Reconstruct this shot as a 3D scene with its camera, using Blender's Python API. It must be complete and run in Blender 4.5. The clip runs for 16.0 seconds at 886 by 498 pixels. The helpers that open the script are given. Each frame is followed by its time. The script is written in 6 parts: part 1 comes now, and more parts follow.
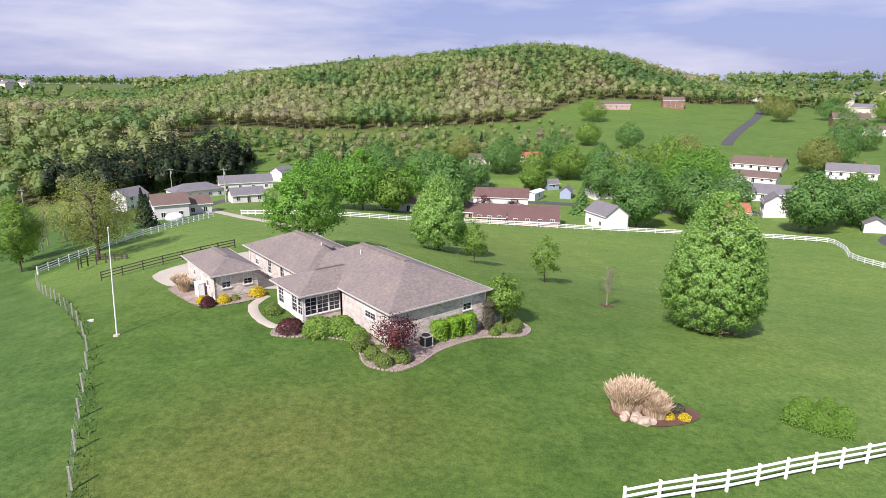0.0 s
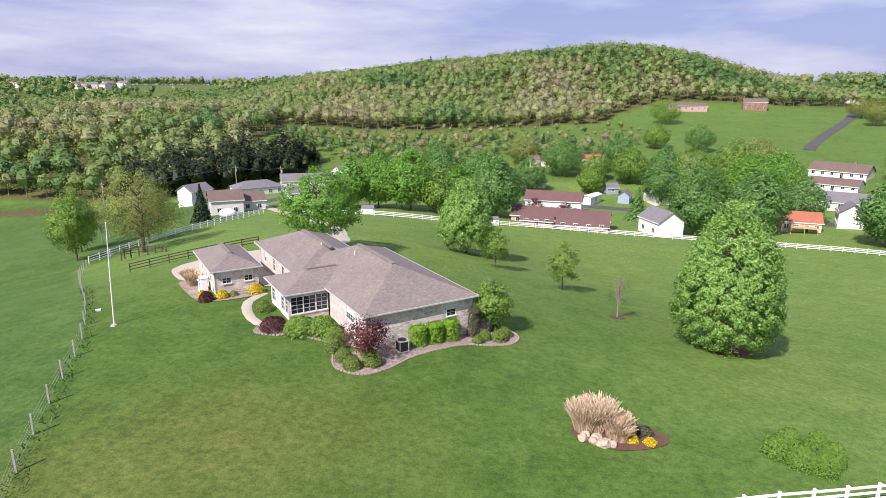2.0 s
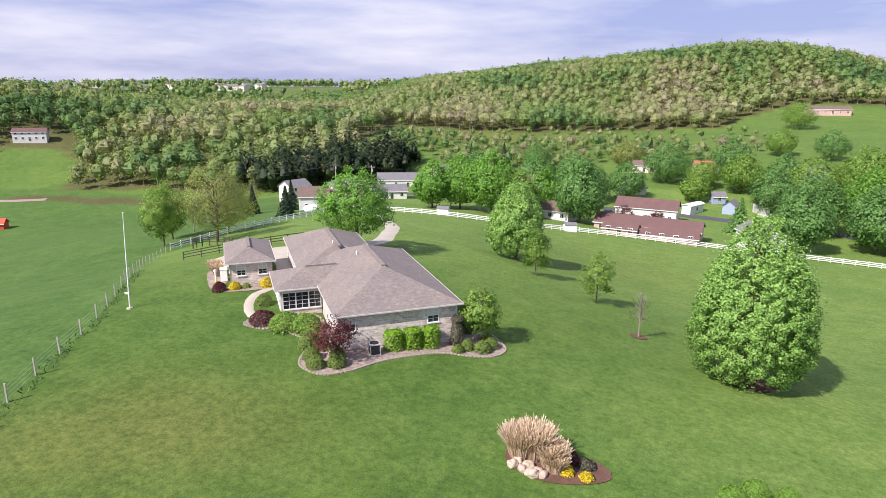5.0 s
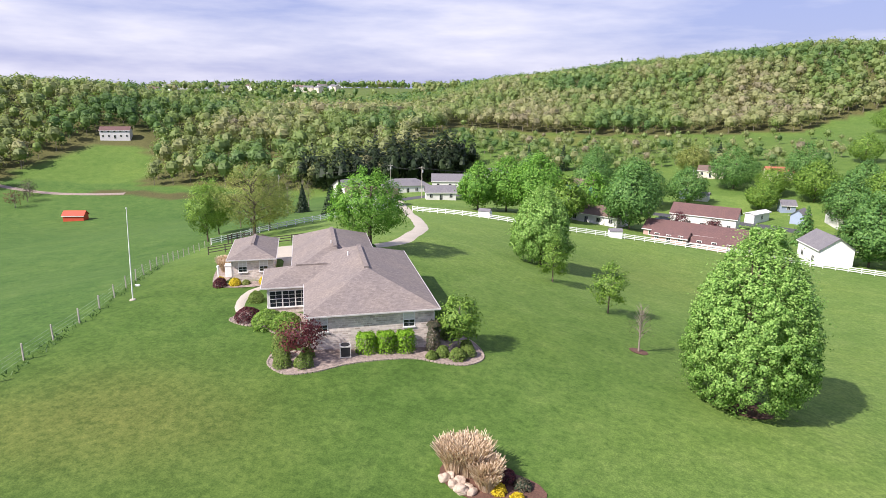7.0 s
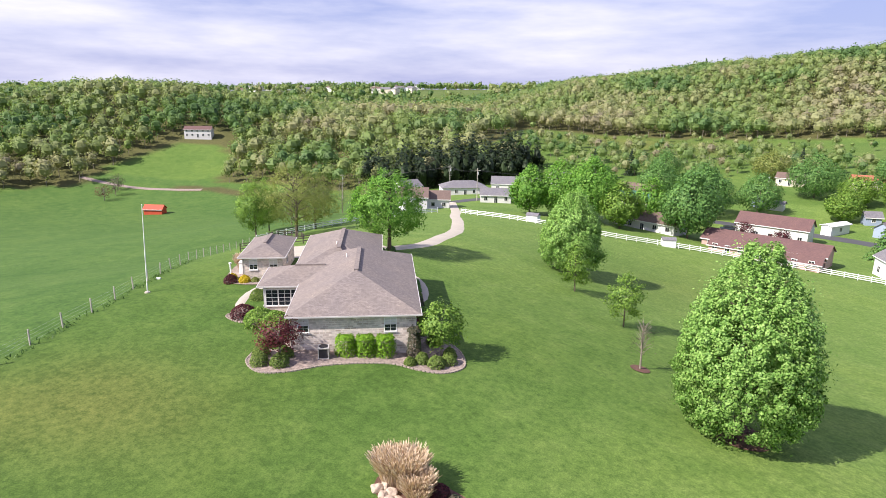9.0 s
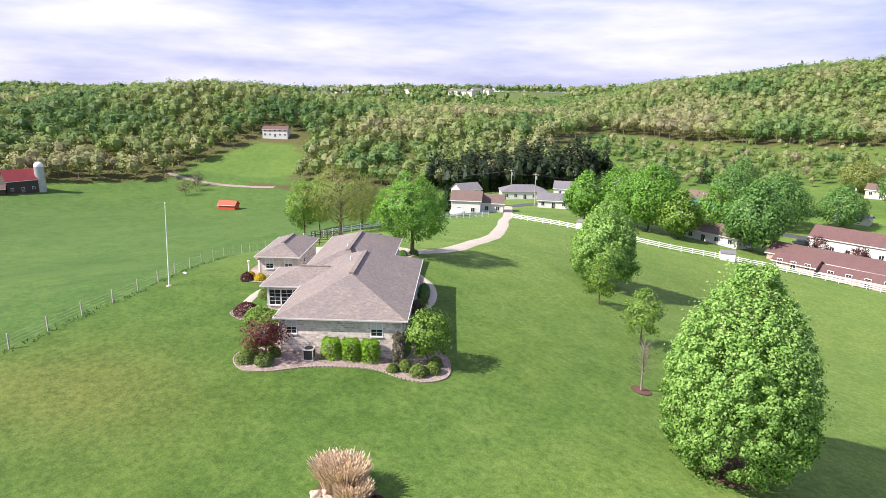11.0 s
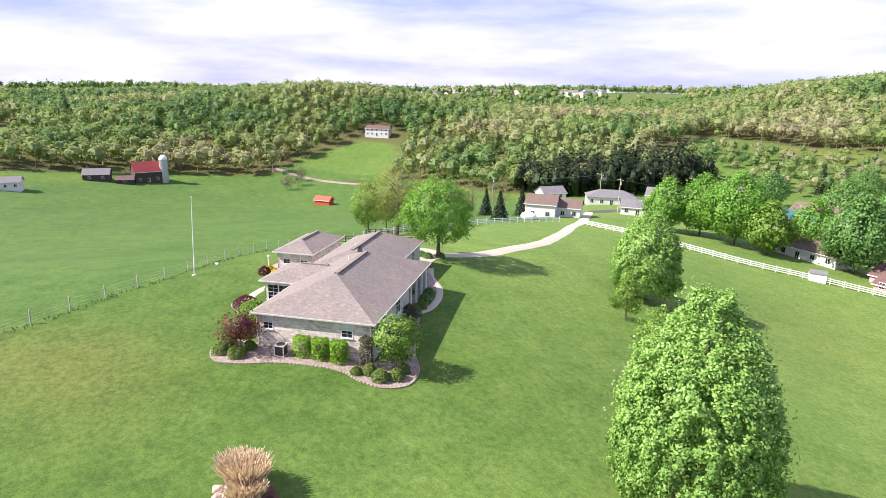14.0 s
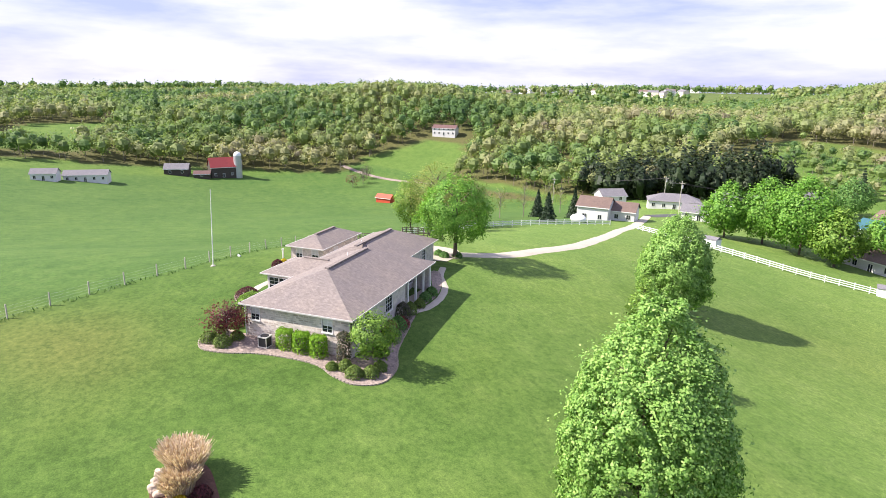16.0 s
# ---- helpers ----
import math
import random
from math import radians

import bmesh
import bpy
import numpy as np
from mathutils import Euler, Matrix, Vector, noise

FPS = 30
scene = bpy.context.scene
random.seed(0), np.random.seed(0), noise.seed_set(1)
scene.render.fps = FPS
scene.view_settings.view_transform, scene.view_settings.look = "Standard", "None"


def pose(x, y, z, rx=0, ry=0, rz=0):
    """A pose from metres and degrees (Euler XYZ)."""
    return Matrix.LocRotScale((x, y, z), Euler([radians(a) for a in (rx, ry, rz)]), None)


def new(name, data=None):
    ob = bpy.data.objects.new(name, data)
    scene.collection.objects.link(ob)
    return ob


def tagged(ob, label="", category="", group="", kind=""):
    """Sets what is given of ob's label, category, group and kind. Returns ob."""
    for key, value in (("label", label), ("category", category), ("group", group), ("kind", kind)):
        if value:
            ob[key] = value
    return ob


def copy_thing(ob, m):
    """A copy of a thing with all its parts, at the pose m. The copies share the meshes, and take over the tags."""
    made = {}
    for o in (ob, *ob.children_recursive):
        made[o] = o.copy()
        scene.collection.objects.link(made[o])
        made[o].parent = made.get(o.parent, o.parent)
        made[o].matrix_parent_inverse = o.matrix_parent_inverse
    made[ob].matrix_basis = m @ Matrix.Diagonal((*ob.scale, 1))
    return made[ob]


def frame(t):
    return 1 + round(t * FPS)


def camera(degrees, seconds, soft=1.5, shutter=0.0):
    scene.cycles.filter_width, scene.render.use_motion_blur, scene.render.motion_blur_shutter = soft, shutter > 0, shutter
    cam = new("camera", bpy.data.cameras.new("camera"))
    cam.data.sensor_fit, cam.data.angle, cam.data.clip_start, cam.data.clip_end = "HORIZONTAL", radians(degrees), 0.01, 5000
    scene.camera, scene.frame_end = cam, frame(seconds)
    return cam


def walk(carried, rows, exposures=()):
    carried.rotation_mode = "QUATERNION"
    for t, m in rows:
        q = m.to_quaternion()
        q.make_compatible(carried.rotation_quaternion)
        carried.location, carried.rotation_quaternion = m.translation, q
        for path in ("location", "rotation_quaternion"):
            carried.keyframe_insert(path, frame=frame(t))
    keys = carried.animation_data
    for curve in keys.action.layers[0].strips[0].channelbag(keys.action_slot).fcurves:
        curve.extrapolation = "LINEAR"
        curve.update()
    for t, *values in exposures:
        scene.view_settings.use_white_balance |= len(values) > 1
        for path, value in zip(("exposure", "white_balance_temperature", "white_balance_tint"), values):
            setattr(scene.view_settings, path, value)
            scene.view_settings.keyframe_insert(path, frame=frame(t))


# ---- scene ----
cam = camera(72.1, 16.0, soft=0.85)
METRES, EYE, TILT, LEAN, TURN = 60.0, 19.7, -14.75, -0.6, 0.0
ROWS = [
    (0.0, 0.0, 0.0, 0.0, 0.0, 0.0, 0.0),
    (0.5, 0.0311, 0.0035, 0.0006, 1.82, 0.01, -0.5),
    (1.0, 0.0635, 0.0081, 0.0021, 3.42, -0.0, -0.92),
    (1.5, 0.0934, 0.0136, 0.0041, 4.95, -0.01, -1.32),
    (2.0, 0.1248, 0.0226, 0.0068, 6.8, -0.03, -1.81),
    (2.5, 0.1541, 0.0309, 0.0086, 8.72, -0.06, -2.33),
    (3.0, 0.1854, 0.04, 0.011, 10.67, -0.13, -2.81),
    (3.5, 0.2141, 0.0492, 0.0129, 12.53, -0.2, -3.33),
    (4.0, 0.2443, 0.0603, 0.0152, 14.47, -0.3, -3.84),
    (6.5, 0.384, 0.1301, 0.0334, 22.62, -0.86, -5.89),
    (7.0, 0.4129, 0.1468, 0.0371, 24.48, -1.02, -6.36),
    (7.5, 0.4379, 0.1622, 0.0413, 26.16, -1.19, -6.76),
    (8.0, 0.4654, 0.1804, 0.0465, 28.02, -1.38, -7.22),
    (8.5, 0.4889, 0.1972, 0.052, 29.64, -1.54, -7.59),
    (9.0, 0.5156, 0.2166, 0.0581, 31.67, -1.79, -8.08),
    (11.5, 0.6234, 0.3134, 0.0908, 40.85, -3.06, -10.36),
    (12.0, 0.6435, 0.3363, 0.0981, 42.84, -3.41, -10.78),
    (12.5, 0.6624, 0.3586, 0.1047, 44.62, -3.71, -11.15),
    (13.0, 0.6823, 0.3829, 0.1117, 46.31, -4.03, -11.48),
    (13.5, 0.7002, 0.4058, 0.1181, 47.84, -4.36, -11.79),
    (14.0, 0.7183, 0.4313, 0.1243, 49.58, -4.73, -12.1),
    (14.5, 0.7347, 0.4562, 0.1302, 51.39, -5.12, -12.4),
    (15.0, 0.7512, 0.4834, 0.1365, 53.25, -5.51, -12.71),
    (15.5, 0.7666, 0.5095, 0.1428, 55.12, -5.93, -12.96),
    (16.0, 0.7817, 0.5378, 0.1488, 56.89, -6.32, -13.28),
]
walk(cam, [(t, pose(0, 0, EYE, TILT, LEAN, TURN) @ pose(METRES * x, METRES * y, METRES * z, 90 + pitch, roll, yaw)) for t, x, y, z, yaw, pitch, roll in ROWS],
     [(0.0, 0.38, 6400, 17), (4.0, 0.5, 6450, 16), (9.0, 0.68, 6550, 15), (16.0, 1.02, 6650, 14)])

# ---- light ----
SUN_AZ, SUN_EL = math.atan2(-0.5, -0.866), radians(43)
to_sun = Vector((math.sin(SUN_AZ) * math.cos(SUN_EL), math.cos(SUN_AZ) * math.cos(SUN_EL), math.sin(SUN_EL)))
sun = new("sun", bpy.data.lights.new("sun", "SUN"))
sun.data.energy, sun.data.angle, sun.data.color = 5.2, radians(0.6), (1.0, 0.95, 0.87)
sun.rotation_euler = to_sun.to_track_quat("Z", "Y").to_euler()

world = bpy.data.worlds.new("world")
scene.world = world
world.use_nodes = True
wt = world.node_tree
wn, wl = wt.nodes, wt.links
sky = wn.new("ShaderNodeTexSky")
sky.sky_type, sky.sun_disc = "NISHITA", False
sky.sun_elevation, sky.sun_rotation = SUN_EL, SUN_AZ
sky.air_density, sky.dust_density, sky.ozone_density = 1.2, 1.0, 2.5
coord = wn.new("ShaderNodeTexCoord")
stretch = wn.new("ShaderNodeMapping")
stretch.inputs["Scale"].default_value = (1.6, 1.6, 9.0)
stretch.inputs["Location"].default_value = (0.35, 0.2, 0.6)
cloud = wn.new("ShaderNodeTexNoise")
cloud.inputs["Scale"].default_value, cloud.inputs["Detail"].default_value, cloud.inputs["Roughness"].default_value = 1.9, 7.0, 0.55
cover = wn.new("ShaderNodeValToRGB")
cover.color_ramp.elements[0].position, cover.color_ramp.elements[1].position = 0.40, 0.86
haze = wn.new("ShaderNodeMix")
haze.data_type = "RGBA"
haze.inputs[0].default_value = 0.72
haze.inputs[7].default_value = (3.9, 4.5, 8.4, 1)
grey = wn.new("ShaderNodeMix")
grey.data_type = "RGBA"
grey.inputs[7].default_value = (9.6, 9.6, 10.2, 1)
bg = wn["Background"]
bg.inputs["Strength"].default_value = 0.073
wl.new(coord.outputs["Generated"], stretch.inputs["Vector"])
wl.new(stretch.outputs["Vector"], cloud.inputs["Vector"])
bank = wn.new("ShaderNodeSeparateXYZ")
wl.new(coord.outputs["Generated"], bank.inputs[0])
west = wn.new("ShaderNodeMath")
west.operation = "MULTIPLY_ADD"
west.inputs[1].default_value = -0.1
wl.new(bank.outputs[0], west.inputs[0])
wl.new(cloud.outputs["Fac"], west.inputs[2])
wl.new(west.outputs[0], cover.inputs["Fac"])
wl.new(cover.outputs["Color"], grey.inputs[0])
wl.new(sky.outputs["Color"], haze.inputs[6])
wl.new(haze.outputs[2], grey.inputs[6])
wl.new(grey.outputs[2], bg.inputs["Color"])

# ---- materials ----


def ramp(nt, fac, stops):
    r = nt.nodes.new("ShaderNodeValToRGB")
    els = r.color_ramp.elements
    while len(els) < len(stops):
        els.new(0.5)
    for e, (p, c) in zip(els, stops):
        e.position, e.color = p, (*c, 1)
    nt.links.new(fac, r.inputs["Fac"])
    return r.outputs["Color"]


def noise_tex(nt, scale, detail=4.0, rough=0.55, vec=None):
    n = nt.nodes.new("ShaderNodeTexNoise")
    n.inputs["Scale"].default_value, n.inputs["Detail"].default_value, n.inputs["Roughness"].default_value = scale, detail, rough
    if vec:
        nt.links.new(vec, n.inputs["Vector"])
    return n.outputs["Fac"]


def blend(nt, fac, a, b, mode="MIX"):
    m = nt.nodes.new("ShaderNodeMix")
    m.data_type, m.blend_type = "RGBA", mode
    for v, i in ((fac, 0), (a, 6), (b, 7)):
        if isinstance(v, (float, int)):
            m.inputs[i].default_value = v
        elif isinstance(v, tuple):
            m.inputs[i].default_value = (*v, 1)
        else:
            nt.links.new(v, m.inputs[i])
    return m.outputs[2]


def shade(c, k):
    return tuple(min(1.0, v * k) for v in c)


def begin(name):
    m = bpy.data.materials.new(name)
    m.use_nodes = True
    nt = m.node_tree
    return m, nt, nt.nodes["Principled BSDF"]


def where(nt, kind="Object"):
    return nt.nodes.new("ShaderNodeTexCoord").outputs[kind]


def position(nt):
    return nt.nodes.new("ShaderNodeNewGeometry").outputs["Position"]


def bump(nt, bsdf, height, strength, distance):
    b = nt.nodes.new("ShaderNodeBump")
    b.inputs["Strength"].default_value, b.inputs["Distance"].default_value = strength, distance
    nt.links.new(height, b.inputs["Height"])
    nt.links.new(b.outputs["Normal"], bsdf.inputs["Normal"])


def surface(name, col, rough=0.7, fine=8.0, coarse=0.6, vary=0.18, metal=0.0, relief=0.02):
    """A plain stuff with grain and stains at two scales."""
    m, nt, b = begin(name)
    p = position(nt)
    f, c = noise_tex(nt, fine, 5, 0.6, p), noise_tex(nt, coarse, 4, 0.6, p)
    one = ramp(nt, f, [(0.25, shade(col, 1 - vary)), (0.75, shade(col, 1 + vary))])
    two = ramp(nt, c, [(0.3, (1 - vary,) * 3), (0.7, (1 + vary * 0.4,) * 3)])
    nt.links.new(blend(nt, 0.7, one, two, "MULTIPLY"), b.inputs["Base Color"])
    b.inputs["Roughness"].default_value, b.inputs["Metallic"].default_value = rough, metal
    if relief:
        bump(nt, b, f, 0.5, relief)
    return m


def brickwork(name, a, bcol, mortar, scale):
    """Courses of thin field stone or brick on upright walls."""
    m, nt, b = begin(name)
    vec = where(nt)
    sep = nt.nodes.new("ShaderNodeSeparateXYZ")
    nt.links.new(vec, sep.inputs[0])
    add = nt.nodes.new("ShaderNodeMath")
    add.operation = "ADD"
    nt.links.new(sep.outputs[0], add.inputs[0])
    nt.links.new(sep.outputs[1], add.inputs[1])
    com = nt.nodes.new("ShaderNodeCombineXYZ")
    nt.links.new(add.outputs[0], com.inputs[0])
    nt.links.new(sep.outputs[2], com.inputs[1])
    t = nt.nodes.new("ShaderNodeTexBrick")
    nt.links.new(com.outputs[0], t.inputs["Vector"])
    t.inputs["Scale"].default_value = scale
    t.inputs["Color1"].default_value, t.inputs["Color2"].default_value, t.inputs["Mortar"].default_value = (*a, 1), (*bcol, 1), (*mortar, 1)
    t.inputs["Mortar Size"].default_value, t.inputs["Bias"].default_value = 0.03, 0.0
    t.inputs["Brick Width"].default_value, t.inputs["Row Height"].default_value = 0.5, 0.18
    blot = ramp(nt, noise_tex(nt, 1.6, 5, 0.65, vec), [(0.3, (0.62, 0.62, 0.62)), (0.7, (1.15, 1.12, 1.1))])
    nt.links.new(blend(nt, 1.0, t.outputs["Color"], blot, "MULTIPLY"), b.inputs["Base Color"])
    b.inputs["Roughness"].default_value = 0.85
    bump(nt, b, t.outputs["Fac"], -0.6, 0.02)
    return m


def shingles(name, col):
    m, nt, b = begin(name)
    vec = where(nt)
    t = nt.nodes.new("ShaderNodeTexBrick")
    nt.links.new(vec, t.inputs["Vector"])
    t.inputs["Scale"].default_value = 1.0
    t.inputs["Color1"].default_value, t.inputs["Color2"].default_value = (*shade(col, 0.82), 1), (*shade(col, 1.14), 1)
    t.inputs["Mortar"].default_value = (*shade(col, 0.75), 1)
    t.inputs["Mortar Size"].default_value, t.inputs["Brick Width"].default_value, t.inputs["Row Height"].default_value = 0.01, 0.26, 0.12
    a = ramp(nt, noise_tex(nt, 3.5, 6, 0.7, vec), [(0.3, (0.75, 0.74, 0.76)), (0.7, (1.12, 1.1, 1.08))])
    c = ramp(nt, noise_tex(nt, 0.35, 3, 0.5, vec), [(0.3, (0.9, 0.9, 0.92)), (0.7, (1.06, 1.04, 1.0))])
    x = blend(nt, 1.0, blend(nt, 1.0, t.outputs["Color"], a, "MULTIPLY"), c, "MULTIPLY")
    nt.links.new(x, b.inputs["Base Color"])
    b.inputs["Roughness"].default_value = 0.9
    bump(nt, b, t.outputs["Fac"], -0.4, 0.02)
    return m


def foliage(name, cols, rough=0.55, through_light=0.3, tint=False):
    """Leaves: each leaf its own tone; tint: the tree's own tone as well."""
    m, nt, b = begin(name)
    isl = nt.nodes.new("ShaderNodeNewGeometry").outputs["Random Per Island"]
    n = len(cols)
    if tint:
        at = nt.nodes.new("ShaderNodeAttribute")
        at.attribute_name = "tint"
        tone = ramp(nt, at.outputs["Fac"], [((i + 0.5) / n, c) for i, c in enumerate(cols)])
        leaf = ramp(nt, isl, [(0.0, (0.72, 0.74, 0.7)), (1.0, (1.22, 1.2, 1.15))])
        col = blend(nt, 1.0, tone, leaf, "MULTIPLY")
    else:
        col = ramp(nt, isl, [((i + 0.5) / n, c) for i, c in enumerate(cols)])
    nt.links.new(col, b.inputs["Base Color"])
    b.inputs["Roughness"].default_value = rough
    b.inputs["Specular IOR Level"].default_value = 0.25
    tr = nt.nodes.new("ShaderNodeBsdfTranslucent")
    nt.links.new(blend(nt, 1.0, col, (1.15, 1.2, 0.75), "MULTIPLY"), tr.inputs["Color"])
    mx = nt.nodes.new("ShaderNodeMixShader")
    mx.inputs[0].default_value = through_light
    nt.links.new(b.outputs[0], mx.inputs[1])
    nt.links.new(tr.outputs[0], mx.inputs[2])
    nt.links.new(mx.outputs[0], nt.nodes["Material Output"].inputs["Surface"])
    return m


def ground_material():
    m, nt, b = begin("grass_ground")
    p = position(nt)
    big, mid, fine, tiny = noise_tex(nt, 0.045, 4, 0.6, p), noise_tex(nt, 0.3, 6, 0.68, p), noise_tex(nt, 1.9, 6, 0.75, p), noise_tex(nt, 9.0, 4, 0.75, p)
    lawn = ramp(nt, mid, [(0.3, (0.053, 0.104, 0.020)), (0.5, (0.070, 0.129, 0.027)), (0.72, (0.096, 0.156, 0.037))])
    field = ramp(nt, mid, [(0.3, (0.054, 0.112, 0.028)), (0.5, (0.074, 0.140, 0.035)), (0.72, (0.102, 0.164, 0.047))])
    # the lawn's tones again, made brighter
    bright_lawn = ramp(nt, mid, [(0.3, (0.104, 0.178, 0.040)), (0.5, (0.130, 0.206, 0.051)), (0.72, (0.160, 0.232, 0.066))])
    dry = ramp(nt, fine, [(0.3, (0.105, 0.130, 0.030)), (0.7, (0.165, 0.160, 0.052))])
    litter = ramp(nt, fine, [(0.3, (0.07, 0.055, 0.03)), (0.7, (0.13, 0.1, 0.055))])

    def attr(name):
        a = nt.nodes.new("ShaderNodeAttribute")
        a.attribute_name = name
        return a.outputs["Fac"]
    c = blend(nt, attr("lawn_brighten"), lawn, bright_lawn)
    c = blend(nt, attr("pasture"), c, field)
    c = blend(nt, attr("dry"), c, dry)
    c = blend(nt, attr("litter"), c, litter)
    c = blend(nt, 1.0, c, ramp(nt, fine, [(0.32, (0.62, 0.68, 0.62)), (0.68, (1.32, 1.26, 1.2))]), "MULTIPLY")
    c = blend(nt, 1.0, c, ramp(nt, tiny, [(0.3, (0.6, 0.66, 0.6)), (0.7, (1.32, 1.28, 1.22))]), "MULTIPLY")
    c = blend(nt, 1.0, c, ramp(nt, big, [(0.32, (0.86, 0.92, 0.88)), (0.5, (1.0, 1.0, 1.0)), (0.68, (1.14, 1.08, 1.05))]), "MULTIPLY")
    nt.links.new(c, b.inputs["Base Color"])
    b.inputs["Roughness"].default_value = 0.9
    b.inputs["Specular IOR Level"].default_value = 0.15
    bump(nt, b, tiny, 0.5, 0.06)
    return m


GRASS = ground_material()
WHITE = surface("white_vinyl", (0.8, 0.8, 0.79), 0.45, 6, 0.5, 0.06, relief=0)
TRIM = surface("white_trim", (0.78, 0.77, 0.75), 0.5, 10, 1.0, 0.06, relief=0)
GUTTER = surface("grey_white_gutter", (0.52, 0.5, 0.48), 0.5, 10, 1.0, 0.08, relief=0)
STONE = brickwork("pale_stone", (0.44, 0.36, 0.31), (0.84, 0.75, 0.68), (0.70, 0.64, 0.58), 1.0)
PALE = brickwork("pale_brick", (0.55, 0.49, 0.45), (0.68, 0.62, 0.58), (0.6, 0.57, 0.54), 2.0)
ROOF = shingles("grey_brown_shingles", (0.235, 0.202, 0.185))
RED_ROOF = shingles("red_brown_shingles", (0.155, 0.088, 0.082))
ORANGE_ROOF = shingles("orange_shingles", (0.42, 0.15, 0.09))
GREY_ROOF = shingles("grey_shingles", (0.19, 0.185, 0.2))
BROWN_ROOF = shingles("brown_shingles", (0.17, 0.12, 0.1))
TEAL_ROOF = surface("teal_metal", (0.035, 0.12, 0.14), 0.4, 4, 0.5, 0.1, relief=0)
SIDING = surface("pale_siding", (0.70, 0.68, 0.66), 0.6, 5, 0.4, 0.08, relief=0.01)
CREAM = surface("cream_siding", (0.7, 0.62, 0.5), 0.6, 5, 0.4, 0.08, relief=0.01)
BLUE = surface("blue_siding", (0.3, 0.36, 0.48), 0.6, 5, 0.4, 0.08, relief=0.01)
PINK = surface("pink_brick", (0.5, 0.33, 0.29), 0.8, 9, 0.6, 0.15)
BROWN = surface("brown_brick", (0.26, 0.14, 0.1), 0.8, 9, 0.6, 0.2)
CONCRETE = surface("concrete", (0.43, 0.385, 0.315), 0.85, 6, 0.4, 0.14)
ASPHALT = surface("asphalt", (0.07, 0.07, 0.075), 0.9, 9, 0.3, 0.2)
GRAVEL = surface("pink_gravel", (0.30, 0.235, 0.2), 0.9, 5, 1.5, 0.5, relief=0.05)
MULCH = surface("mulch", (0.13, 0.065, 0.045), 0.95, 12, 1.2, 0.4, relief=0.05)
EDGING = surface("edging_stone", (0.34, 0.28, 0.23), 0.85, 12, 2.0, 0.3)
BOULDER = surface("sandstone", (0.48, 0.38, 0.3), 0.85, 6, 1.2, 0.3, relief=0.05)
BARK = surface("bark", (0.12, 0.09, 0.065), 0.9, 14, 2.0, 0.35, relief=0.03)
PALE_BARK = surface("pale_bark", (0.26, 0.22, 0.18), 0.9, 14, 2.0, 0.3, relief=0.02)
WOOD = surface("grey_wood", (0.42, 0.39, 0.34), 0.85, 12, 1.5, 0.3)
DARK_WOOD = surface("dark_wood", (0.07, 0.055, 0.045), 0.85, 12, 1.5, 0.3)
DECK = surface("fresh_timber", (0.55, 0.38, 0.18), 0.8, 12, 1.5, 0.2)
RED = surface("red_paint", (0.27, 0.035, 0.032), 0.55, 6, 0.6, 0.2)
SHED_RED = surface("orange_red_paint", (0.55, 0.075, 0.035), 0.55, 6, 0.6, 0.15)
STEEL = surface("galvanised_steel", (0.5, 0.51, 0.53), 0.45, 8, 0.6, 0.15, metal=0.5, relief=0)
AC_GREY = surface("grey_enamel", (0.5, 0.48, 0.44), 0.5, 8, 1.0, 0.1, relief=0)
BLACK = surface("black_grille", (0.02, 0.02, 0.022), 0.6, 8, 1.0, 0.2, relief=0)
GLASS, _nt, _b = begin("window_glass")
_b.inputs["Base Color"].default_value = (0.02, 0.024, 0.03, 1)
_b.inputs["Roughness"].default_value = 0.06
_b.inputs["Specular IOR Level"].default_value = 0.6
BLIND = surface("pale_blind", (0.62, 0.6, 0.57), 0.35, 8, 1, 0.06, relief=0)
CAR_PAINT = surface("dark_car_paint", (0.03, 0.04, 0.06), 0.25, 8, 1, 0.1, relief=0)
LEAF_MAPLE = foliage("maple_leaves", [(0.135, 0.270, 0.058), (0.230, 0.410, 0.092), (0.350, 0.530, 0.150)], through_light=0.32)
LEAF_FRESH = foliage("fresh_leaves", [(0.090, 0.225, 0.030), (0.145, 0.325, 0.046), (0.230, 0.415, 0.075)], through_light=0.35)
LEAF_DEEP = foliage("deep_leaves", [(0.076, 0.178, 0.047), (0.122, 0.258, 0.064), (0.185, 0.335, 0.092)])
LEAF_OLIVE = foliage("budding_leaves", [(0.161, 0.207, 0.052), (0.230, 0.276, 0.069), (0.310, 0.333, 0.103)])
LEAF_HEDGE = foliage("hedge_leaves", [(0.11, 0.25, 0.016), (0.18, 0.36, 0.02), (0.27, 0.45, 0.04)])
LEAF_BOX = foliage("boxwood_leaves", [(0.099, 0.165, 0.033), (0.154, 0.220, 0.050), (0.209, 0.286, 0.066)])
LEAF_SHRUB = foliage("shrub_leaves", [(0.1, 0.2, 0.03), (0.17, 0.29, 0.045), (0.24, 0.37, 0.07)])
LEAF_RING = foliage("ring_bush_leaves", [(0.10, 0.21, 0.03), (0.145, 0.275, 0.04), (0.19, 0.33, 0.055)])
LEAF_PURPLE = foliage("purple_leaves", [(0.042, 0.014, 0.019), (0.090, 0.026, 0.031), (0.156, 0.042, 0.048)])
LEAF_CRAB = foliage("crimson_blossom", [(0.063, 0.021, 0.021), (0.126, 0.032, 0.038), (0.210, 0.049, 0.063)])
LEAF_PINK = foliage("pink_azalea", [(0.22, 0.03, 0.05), (0.36, 0.05, 0.09), (0.05, 0.08, 0.02)])
